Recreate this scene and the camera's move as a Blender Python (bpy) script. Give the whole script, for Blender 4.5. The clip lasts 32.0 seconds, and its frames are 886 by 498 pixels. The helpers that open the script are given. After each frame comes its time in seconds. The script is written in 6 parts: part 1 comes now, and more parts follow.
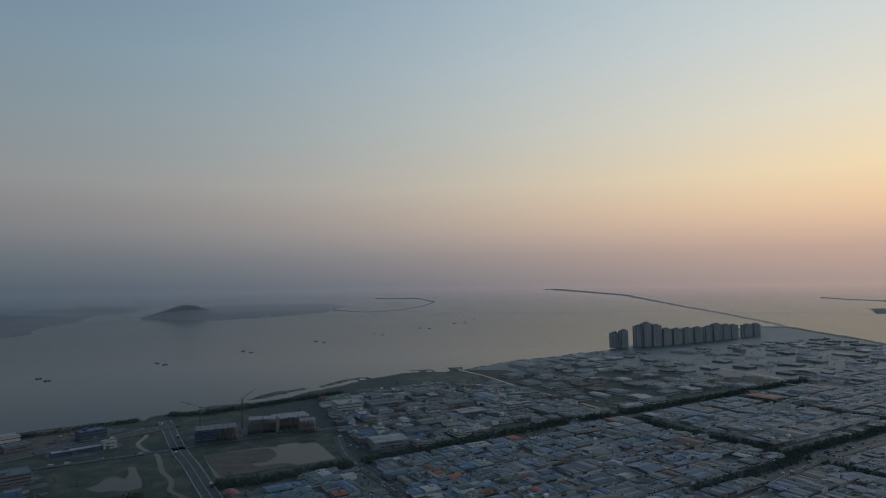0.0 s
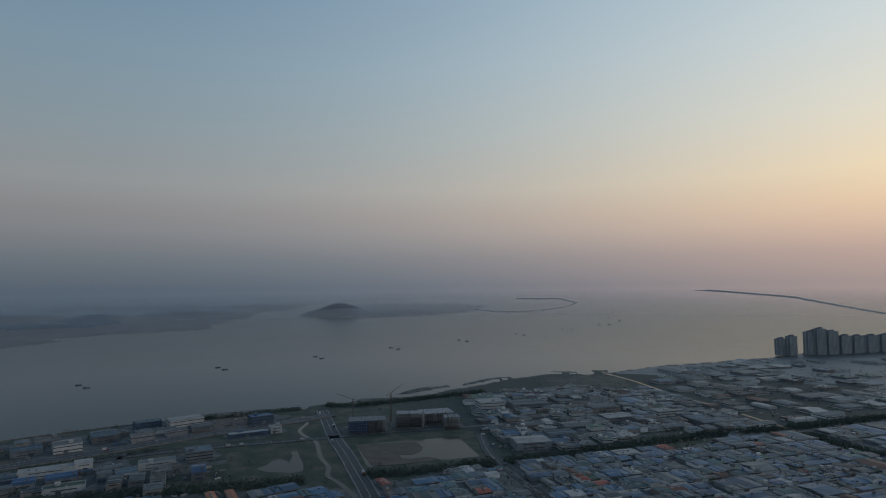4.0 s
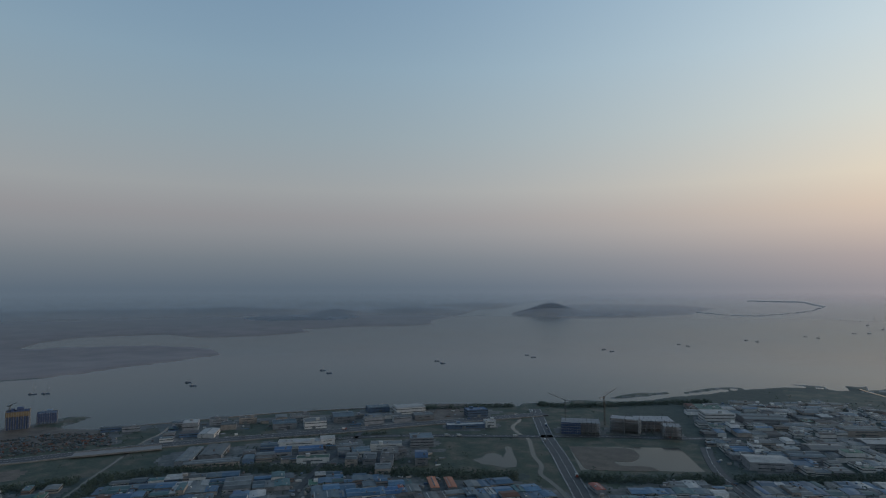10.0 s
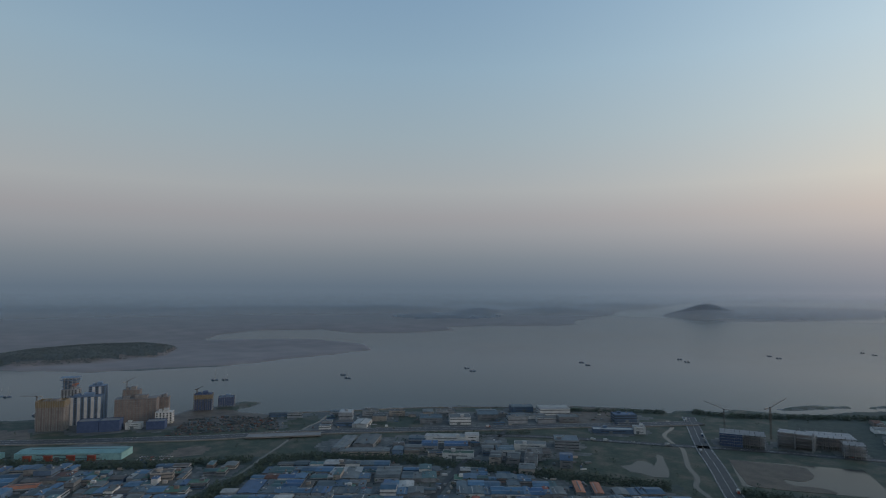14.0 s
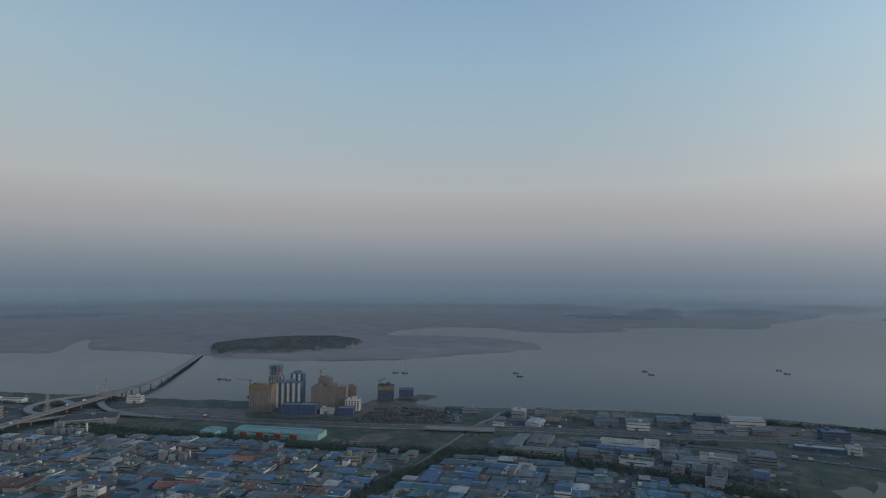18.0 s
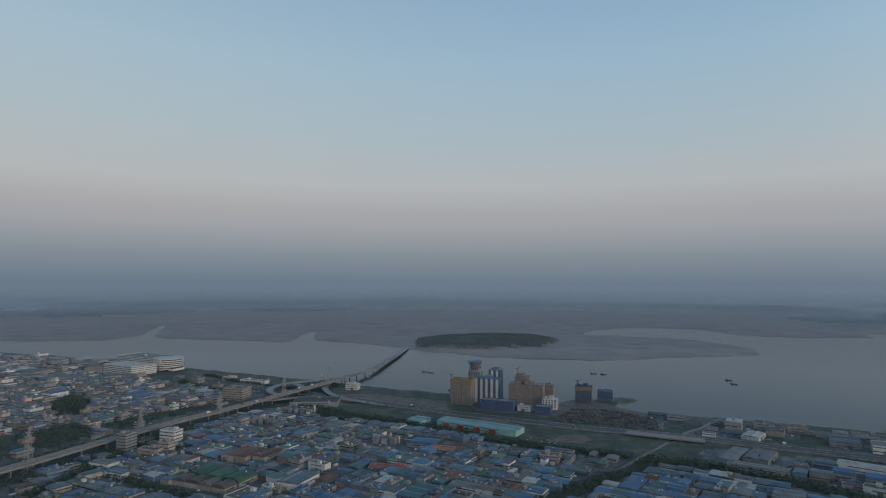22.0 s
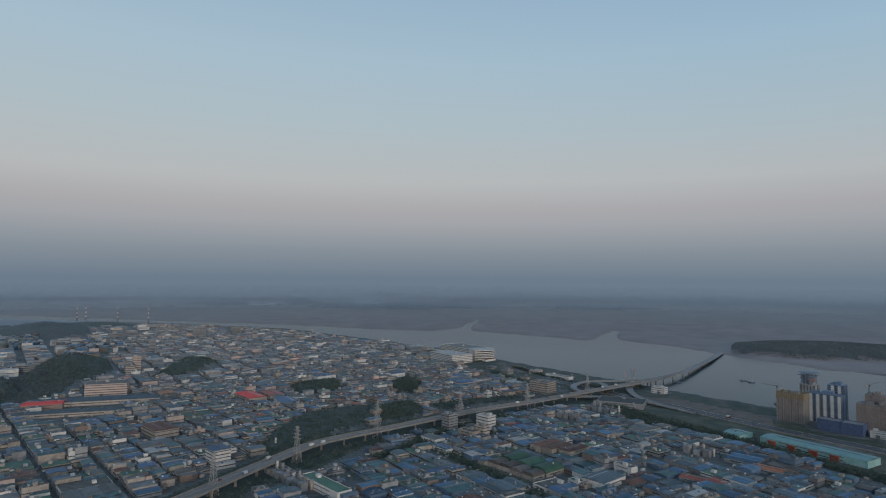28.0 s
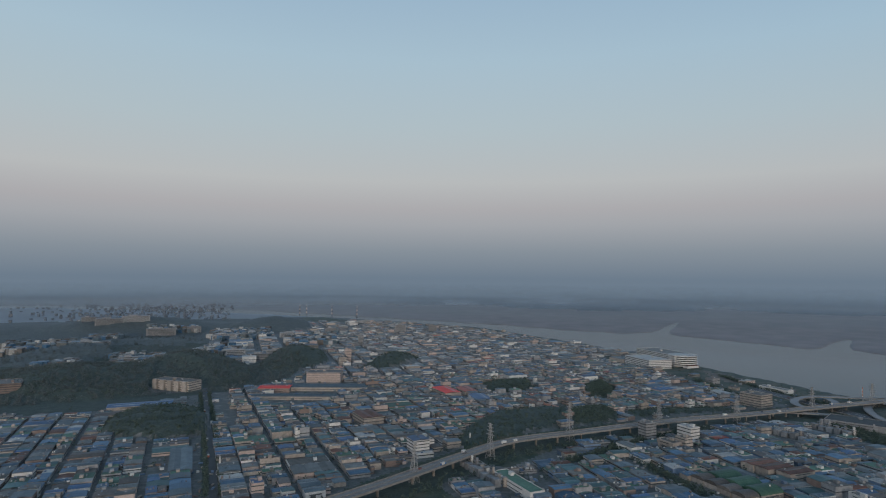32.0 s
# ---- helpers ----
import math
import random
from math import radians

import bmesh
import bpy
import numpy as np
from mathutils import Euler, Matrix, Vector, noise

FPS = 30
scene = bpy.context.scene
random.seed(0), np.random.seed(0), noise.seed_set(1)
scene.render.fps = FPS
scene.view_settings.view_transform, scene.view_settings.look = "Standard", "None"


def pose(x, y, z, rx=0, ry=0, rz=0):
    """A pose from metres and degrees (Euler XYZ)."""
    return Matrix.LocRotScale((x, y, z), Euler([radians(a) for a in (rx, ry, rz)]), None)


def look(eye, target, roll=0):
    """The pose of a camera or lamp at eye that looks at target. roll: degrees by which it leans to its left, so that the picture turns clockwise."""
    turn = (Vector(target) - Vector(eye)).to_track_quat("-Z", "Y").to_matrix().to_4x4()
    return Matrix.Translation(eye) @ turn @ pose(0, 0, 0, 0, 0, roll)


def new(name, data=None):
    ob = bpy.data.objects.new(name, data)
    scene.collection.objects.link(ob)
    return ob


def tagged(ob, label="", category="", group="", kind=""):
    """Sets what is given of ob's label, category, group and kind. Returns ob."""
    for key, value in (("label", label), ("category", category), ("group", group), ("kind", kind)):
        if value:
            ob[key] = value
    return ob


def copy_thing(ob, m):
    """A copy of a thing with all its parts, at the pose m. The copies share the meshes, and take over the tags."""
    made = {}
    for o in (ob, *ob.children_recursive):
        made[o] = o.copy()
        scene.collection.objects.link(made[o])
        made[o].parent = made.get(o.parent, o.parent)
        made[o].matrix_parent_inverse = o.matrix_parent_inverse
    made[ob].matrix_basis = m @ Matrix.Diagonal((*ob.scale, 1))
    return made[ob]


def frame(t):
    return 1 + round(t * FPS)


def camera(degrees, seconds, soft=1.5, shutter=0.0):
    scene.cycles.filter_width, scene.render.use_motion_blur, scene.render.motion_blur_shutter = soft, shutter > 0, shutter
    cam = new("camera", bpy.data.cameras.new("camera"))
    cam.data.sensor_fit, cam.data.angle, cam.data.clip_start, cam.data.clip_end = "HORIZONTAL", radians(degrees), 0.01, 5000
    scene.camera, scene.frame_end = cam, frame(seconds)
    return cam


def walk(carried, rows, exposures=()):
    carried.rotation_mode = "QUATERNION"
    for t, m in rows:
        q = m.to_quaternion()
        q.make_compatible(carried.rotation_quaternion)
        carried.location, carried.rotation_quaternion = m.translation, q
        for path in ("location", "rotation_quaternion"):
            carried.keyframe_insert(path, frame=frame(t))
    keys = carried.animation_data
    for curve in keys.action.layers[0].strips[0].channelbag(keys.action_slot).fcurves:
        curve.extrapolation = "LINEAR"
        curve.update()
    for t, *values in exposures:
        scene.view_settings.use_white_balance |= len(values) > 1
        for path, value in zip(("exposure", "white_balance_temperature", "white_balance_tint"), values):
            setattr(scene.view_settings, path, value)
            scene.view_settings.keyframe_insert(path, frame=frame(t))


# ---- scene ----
# ---------------------------------------------------------------- camera
H = 210.0                                   # height of the hovering camera above the water
cam = camera(72.48, 32.0, soft=1.1)
# seconds, heading (degrees to the left of the first view), upward tilt, lean
TURNS = [
    (0, -0.000, 3.300, 0.836),
    (1, 3.331, 3.355, 0.814),
    (2, 6.625, 3.429, 0.785),
    (3, 9.970, 3.459, 0.733),
    (3.5, 11.643, 3.470, 0.701),
    (5.5, 18.193, 3.537, 0.577),
    (6, 19.848, 3.566, 0.534),
    (7, 23.159, 3.594, 0.443),
    (8, 26.481, 3.586, 0.350),
    (9, 29.757, 3.585, 0.267),
    (10, 33.040, 3.587, 0.176),
    (11, 36.226, 3.596, 0.079),
    (12, 39.467, 3.585, -0.005),
    (13, 42.854, 3.573, -0.057),
    (14, 46.446, 3.534, -0.087),
    (14.5, 48.314, 3.523, -0.099),
    (16.5, 56.217, 3.451, -0.222),
    (17, 58.278, 3.423, -0.230),
    (18, 62.525, 3.380, -0.244),
    (19, 66.922, 3.331, -0.251),
    (20, 71.419, 3.294, -0.240),
    (21, 76.116, 3.226, -0.246),
    (22, 80.813, 3.161, -0.266),
    (23, 85.474, 3.114, -0.268),
    (24, 90.178, 3.058, -0.263),
    (25, 94.895, 3.002, -0.282),
    (25.5, 97.252, 2.980, -0.300),
    (27.5, 106.456, 2.864, -0.392),
    (28, 108.756, 2.831, -0.420),
    (29, 113.278, 2.768, -0.465),
    (30, 117.778, 2.736, -0.490),
    (31, 122.224, 2.748, -0.492),
    (32, 126.575, 2.740, -0.473),
]
EXPOSURES = [(0, -0.94), (6, -0.7), (13, -0.4), (19, -0.16), (25, -0.1), (32, -0.05)]


def hover(yaw, pitch, lean):
    return pose(0, 0, H, 0, 0, yaw) @ pose(0, 0, 0, 90 + pitch, 0, 0) @ pose(0, 0, 0, 0, 0, -lean)


walk(cam, [(t, hover(a, b, c)) for t, a, b, c in TURNS], EXPOSURES)

# ---------------------------------------------------------------- sky, sun
SUN_AZ, SUN_EL = -50.0, 7.0                 # bearing (to the left of the first view) and height


def sky():
    w = bpy.data.worlds.new("evening_sky")
    scene.world = w
    w.use_nodes = True
    n, k = w.node_tree.nodes, w.node_tree.links
    n.clear()
    out, bg = n.new("ShaderNodeOutputWorld"), n.new("ShaderNodeBackground")
    k.new(bg.outputs[0], out.inputs[0])
    tex = n.new("ShaderNodeTexSky")
    tex.sky_type, tex.sun_disc = "NISHITA", False
    tex.sun_elevation, tex.sun_rotation = radians(SUN_EL), radians(-SUN_AZ)
    tex.air_density, tex.dust_density, tex.ozone_density = 1.0, 3.0, 2.0
    co, sep = n.new("ShaderNodeTexCoord"), n.new("ShaderNodeSeparateXYZ")
    k.new(co.outputs["Generated"], sep.inputs[0])

    def ramp(stops, fac):
        r = n.new("ShaderNodeValToRGB")
        r.color_ramp.interpolation = "EASE" if len(stops) < 3 else "LINEAR"
        el = r.color_ramp.elements
        while len(el) < len(stops):
            el.new(0.5)
        for e, (p, c) in zip(el, stops):
            e.position, e.color = p, (*[((v / 255 + 0.055) / 1.055) ** 2.4 for v in c], 1)
        k.new(fac, r.inputs[0])
        return r.outputs[0]

    def s(deg):
        return math.sin(radians(deg)) / math.sin(radians(60))

    def mth(op, a, b=None, clamp=False):
        m = n.new("ShaderNodeMath")
        m.operation, m.use_clamp = op, clamp
        for i, v in enumerate((a, b)):
            if v is None:
                continue
            if isinstance(v, (int, float)):
                m.inputs[i].default_value = v
            else:
                k.new(v, m.inputs[i])
        return m.outputs[0]

    up = mth("DIVIDE", sep.outputs[2], math.sin(radians(60)))
    cool = ramp([(0.0, SKY_COOL[0][1])] + [(s(e), c) for e, c in SKY_COOL[1:]], up)
    warm = ramp([(0.0, SKY_WARM[0][1])] + [(s(e), c) for e, c in SKY_WARM[1:]], up)
    # cosine of the angle to the sun's bearing
    sx, sy = -math.sin(radians(SUN_AZ)), math.cos(radians(SUN_AZ))
    flat = mth("SQRT", mth("ADD", mth("MULTIPLY", sep.outputs[0], sep.outputs[0]),
                           mth("ADD", mth("MULTIPLY", sep.outputs[1], sep.outputs[1]), 1e-6)))
    dot = mth("DIVIDE", mth("ADD", mth("MULTIPLY", sep.outputs[0], sx), mth("MULTIPLY", sep.outputs[1], sy)), flat)
    side = mth("MULTIPLY", mth("ADD", dot, SKY_SPREAD[0]), SKY_SPREAD[1], True)
    near, light = mth("POWER", side, SKY_SPREAD[2]), mth("POWER", side, SKY_SPREAD[3])
    mix = n.new("ShaderNodeMix")
    mix.data_type = "RGBA"
    k.new(near, mix.inputs[0]), k.new(cool, mix.inputs[6]), k.new(warm, mix.inputs[7])
    # the clear upper sky takes over from the haze
    scale = n.new("ShaderNodeMix")
    scale.data_type, scale.blend_type = "RGBA", "MULTIPLY"
    scale.inputs[0].default_value = 1
    k.new(tex.outputs[0], scale.inputs[6])
    scale.inputs[7].default_value = (0.12, 0.12, 0.12, 1)
    clear = mth("MULTIPLY", mth("SUBTRACT", sep.outputs[2], 0.5), 2.0, True)
    both = n.new("ShaderNodeMix")
    both.data_type = "RGBA"
    k.new(clear, both.inputs[0]), k.new(mix.outputs[2], both.inputs[6]), k.new(scale.outputs[2], both.inputs[7])
    # the deeper blue side, square to the sun
    ax, ay = -math.sin(radians(58)), math.cos(radians(58))
    away = mth("DIVIDE", mth("ADD", mth("MULTIPLY", sep.outputs[0], ax), mth("MULTIPLY", sep.outputs[1], ay)), flat)
    lift = mth("MULTIPLY", mth("SUBTRACT", sep.outputs[2], 0.06), 3.2, True)
    deep = n.new("ShaderNodeMix")
    deep.data_type, deep.blend_type = "RGBA", "MULTIPLY"
    k.new(mth("MULTIPLY", mth("POWER", mth("MAXIMUM", away, 0.0), 4.0), lift), deep.inputs[0])
    k.new(both.outputs[2], deep.inputs[6])
    deep.inputs[7].default_value = (0.84, 0.92, 0.99, 1)
    k.new(deep.outputs[2], bg.inputs[0])
    glow = mth("ADD", 1.0, mth("MULTIPLY", light, SKY_GLOW))
    k.new(glow, bg.inputs[1])


# height in degrees and colour, away from the sun and towards it
SKY_COOL = [(0, (110, 126, 142)), (2.5, (136, 146, 156)), (5, (164, 167, 172)), (6.5, (174, 173, 176)), (9, (186, 189, 190)),
            (14, (178, 193, 200)), (20, (169, 193, 208)), (27, (153, 181, 204)), (59, (110, 150, 190))]
SKY_WARM = [(0, (170, 148, 140)), (2.5, (194, 163, 147)), (5, (226, 190, 158)), (6.5, (236, 203, 164)), (9, (240, 216, 176)),
            (14, (226, 218, 198)), (20, (208, 212, 208)), (27, (188, 203, 208)), (59, (145, 172, 198))]
SKY_SPREAD = (0.25, 0.8, 2.8, 1.8)
SKY_GLOW = 1.02
sky()

sun = new("sun", bpy.data.lights.new("sun", "SUN"))
sun.data.energy, sun.data.angle, sun.data.color = 0.95, radians(8), (1.0, 0.82, 0.69)
sun.matrix_world = look((0, 0, 0), (math.sin(radians(SUN_AZ)) * 1, -math.cos(radians(SUN_AZ)), -math.tan(radians(SUN_EL))))


# ---------------------------------------------------------------- materials
def nodes(name):
    m = bpy.data.materials.new(name)
    m.use_nodes = True
    return m, m.node_tree.nodes, m.node_tree.links, m.node_tree.nodes["Principled BSDF"], m.node_tree.nodes["Material Output"]


# share of gloss by how flat the look skims over a surface
SKIM = [(0.6, 0.03), (0.67, 0.1), (0.79, 0.21), (0.895, 0.39), (0.948, 0.54), (0.985, 0.7), (1.0, 0.8)]


def skim_gloss(n, k, base, out, rough=0.42, tint=(0.47, 0.55, 0.66), share=1.0):
    """A dull sheen that grows as a surface is seen edge-on, standing in for haze."""
    lw, cr, gl, mx = (n.new("ShaderNode" + s) for s in ("LayerWeight", "ValToRGB", "BsdfGlossy", "MixShader"))
    lw.inputs[0].default_value = 0.5
    el = cr.color_ramp.elements
    while len(el) < len(SKIM):
        el.new(0.5)
    for e, (p, v) in zip(el, SKIM):
        e.position, e.color = p, (*[min(0.95, v * share)] * 3, 1)
    gl.inputs["Roughness"].default_value = rough
    gl.inputs["Color"].default_value = (*tint, 1)
    k.new(lw.outputs["Facing"], cr.inputs[0]), k.new(cr.outputs[0], mx.inputs[0])
    k.new(base.outputs[0], mx.inputs[1]), k.new(gl.outputs[0], mx.inputs[2]), k.new(mx.outputs[0], out.inputs[0])


def surface(name, a, b, size=8.0, fine=0.8, rough=0.7, vary=0.0, metal=0.0, gloss=True, bump=0.0, share=1.0, c=None):
    """Two tones in patches of that size in metres, a finer grain, and a spread of tone from piece to piece."""
    m, n, k, p, out = nodes(name)
    geo = n.new("ShaderNodeNewGeometry")
    n1, n2 = n.new("ShaderNodeTexNoise"), n.new("ShaderNodeTexNoise")
    for t, s, d in ((n1, 1 / size, 4), (n2, 1 / fine, 2)):
        t.inputs["Scale"].default_value, t.inputs["Detail"].default_value = s, d
        k.new(geo.outputs["Position"], t.inputs["Vector"])
    cr = n.new("ShaderNodeValToRGB")
    cr.color_ramp.elements[0].position, cr.color_ramp.elements[1].position = 0.35, 0.65
    cr.color_ramp.elements[0].color, cr.color_ramp.elements[1].color = (*a, 1), (*b, 1)
    if c:
        e = cr.color_ramp.elements.new(0.5)
        e.color = (*c, 1)
    k.new(n1.outputs[0], cr.inputs[0])
    hsv = n.new("ShaderNodeHueSaturation")
    k.new(cr.outputs[0], hsv.inputs["Color"])
    val = n.new("ShaderNodeMapRange")
    val.inputs[1].default_value, val.inputs[2].default_value, val.inputs[3].default_value, val.inputs[4].default_value = 0.3, 0.7, 0.8, 1.2
    k.new(n2.outputs[0], val.inputs[0])
    last = val.outputs[0]
    if vary:
        info, isl = n.new("ShaderNodeObjectInfo"), geo.outputs["Random Per Island"]
        add, mr, mul = n.new("ShaderNodeMath"), n.new("ShaderNodeMapRange"), n.new("ShaderNodeMath")
        add.operation, mul.operation = "ADD", "MULTIPLY"
        k.new(info.outputs["Random"], add.inputs[0]), k.new(isl, add.inputs[1])
        wrap = n.new("ShaderNodeMath")
        wrap.operation = "FRACT"
        k.new(add.outputs[0], wrap.inputs[0])
        mr.inputs[3].default_value, mr.inputs[4].default_value = 1 - vary, 1 + vary
        k.new(wrap.outputs[0], mr.inputs[0])
        k.new(mr.outputs[0], mul.inputs[0]), k.new(last, mul.inputs[1])
        last = mul.outputs[0]
    k.new(last, hsv.inputs["Value"])
    k.new(hsv.outputs[0], p.inputs["Base Color"])
    p.inputs["Roughness"].default_value, p.inputs["Metallic"].default_value = rough, metal
    p.inputs["Specular IOR Level"].default_value = 0.2
    if bump:
        bp = n.new("ShaderNodeBump")
        bp.inputs["Strength"].default_value, bp.inputs["Distance"].default_value = bump, fine
        k.new(n2.outputs[0], bp.inputs["Height"]), k.new(bp.outputs[0], p.inputs["Normal"])
    if gloss:
        skim_gloss(n, k, p, out, share=share)
    return m


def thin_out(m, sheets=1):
    """Makes far land and water see-through with distance, an imitation of haze. sheets: how many lie over one another.
    """
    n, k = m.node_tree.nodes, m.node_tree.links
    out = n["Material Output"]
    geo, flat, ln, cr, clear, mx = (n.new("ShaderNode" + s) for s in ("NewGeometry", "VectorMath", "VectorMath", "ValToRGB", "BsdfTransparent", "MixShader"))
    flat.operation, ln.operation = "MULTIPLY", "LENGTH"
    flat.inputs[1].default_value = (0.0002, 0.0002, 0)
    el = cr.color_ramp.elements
    while len(el) < len(HAZE_FADE):
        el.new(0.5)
    for e, (d, v) in zip(el, HAZE_FADE):
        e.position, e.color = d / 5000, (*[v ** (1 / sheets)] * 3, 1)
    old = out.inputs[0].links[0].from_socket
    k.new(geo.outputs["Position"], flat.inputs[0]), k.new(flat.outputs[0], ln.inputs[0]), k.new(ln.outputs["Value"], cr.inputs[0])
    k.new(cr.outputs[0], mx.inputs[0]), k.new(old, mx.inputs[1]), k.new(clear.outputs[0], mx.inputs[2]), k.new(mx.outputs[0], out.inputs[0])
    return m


# drawn-in distance, and how see-through the far ground is made there to imitate haze
HAZE_FADE = [(1900, 0.0), (2800, 0.06), (3300, 0.16), (3887, 0.36), (4202, 0.52), (4511, 0.76), (4679, 0.92), (4765, 1.0)]


def water(name, colour, rough=0.2, size=14.0, tint=(0.5, 0.55, 0.59), curve=((0.6, 0.05), (0.75, 0.2), (0.82, 0.36), (0.88, 0.6), (0.965, 0.8), (0.985, 0.76), (1.0, 0.62))):
    """Silty water: a dull body colour under a sheen that follows the skimming look."""
    m, n, k, p, out = nodes(name)
    geo, t1, bp = n.new("ShaderNodeNewGeometry"), n.new("ShaderNodeTexNoise"), n.new("ShaderNodeBump")
    t1.inputs["Scale"].default_value, t1.inputs["Detail"].default_value = 1 / size, 4
    k.new(geo.outputs["Position"], t1.inputs["Vector"])
    bp.inputs["Strength"].default_value, bp.inputs["Distance"].default_value = 0.02, 1.0
    k.new(t1.outputs[0], bp.inputs["Height"])
    t2, cr, rr = n.new("ShaderNodeTexNoise"), n.new("ShaderNodeValToRGB"), n.new("ShaderNodeMapRange")
    t2.inputs["Scale"].default_value, t2.inputs["Detail"].default_value = 1 / 380, 5
    k.new(geo.outputs["Position"], t2.inputs["Vector"])
    cr.color_ramp.elements[0].position, cr.color_ramp.elements[1].position = 0.35, 0.7
    cr.color_ramp.elements[0].color = (*[c * 0.85 for c in colour], 1)
    cr.color_ramp.elements[1].color = (*[c * 1.2 for c in colour], 1)
    k.new(t2.outputs[0], cr.inputs[0]), k.new(cr.outputs[0], p.inputs["Base Color"])
    p.inputs["Roughness"].default_value, p.inputs["Specular IOR Level"].default_value = 0.8, 0.0
    rr.inputs[3].default_value, rr.inputs[4].default_value = rough * 0.75, rough * 1.3
    k.new(t2.outputs[0], rr.inputs[0])
    lw, ramp, gl, mx = (n.new("ShaderNode" + s) for s in ("LayerWeight", "ValToRGB", "BsdfGlossy", "MixShader"))
    el = ramp.color_ramp.elements
    while len(el) < len(curve):
        el.new(0.5)
    for e, (a, v) in zip(el, curve):
        e.position, e.color = a, (v, v, v, 1)
    gl.inputs["Color"].default_value = (*tint, 1)
    k.new(rr.outputs[0], gl.inputs["Roughness"]), k.new(bp.outputs[0], gl.inputs["Normal"])
    lw.inputs[0].default_value = 0.5
    k.new(lw.outputs["Facing"], ramp.inputs[0]), k.new(ramp.outputs[0], mx.inputs[0])
    k.new(p.outputs[0], mx.inputs[1]), k.new(gl.outputs[0], mx.inputs[2]), k.new(mx.outputs[0], out.inputs[0])
    return m


def flats():
    """Brown tidal mud, painted over with haze grey towards the far farmland, in uneven patches."""
    m = surface("tidal_mud", (0.185, 0.146, 0.136), (0.217, 0.174, 0.16), 260, 90, 0.7, share=0.55)
    n, k = m.node_tree.nodes, m.node_tree.links
    p = n["Principled BSDF"]
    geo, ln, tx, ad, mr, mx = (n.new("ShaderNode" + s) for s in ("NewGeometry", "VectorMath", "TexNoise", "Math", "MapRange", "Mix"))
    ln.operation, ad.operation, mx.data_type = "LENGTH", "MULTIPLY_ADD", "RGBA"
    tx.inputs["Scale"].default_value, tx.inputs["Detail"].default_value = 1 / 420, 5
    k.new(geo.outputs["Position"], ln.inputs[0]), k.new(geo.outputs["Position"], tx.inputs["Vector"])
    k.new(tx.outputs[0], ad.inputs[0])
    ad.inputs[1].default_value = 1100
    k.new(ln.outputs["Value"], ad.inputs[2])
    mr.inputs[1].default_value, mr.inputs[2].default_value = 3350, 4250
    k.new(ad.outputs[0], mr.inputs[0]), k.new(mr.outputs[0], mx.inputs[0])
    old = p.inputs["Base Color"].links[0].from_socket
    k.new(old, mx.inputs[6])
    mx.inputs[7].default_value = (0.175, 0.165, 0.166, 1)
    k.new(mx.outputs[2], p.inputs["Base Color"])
    return m


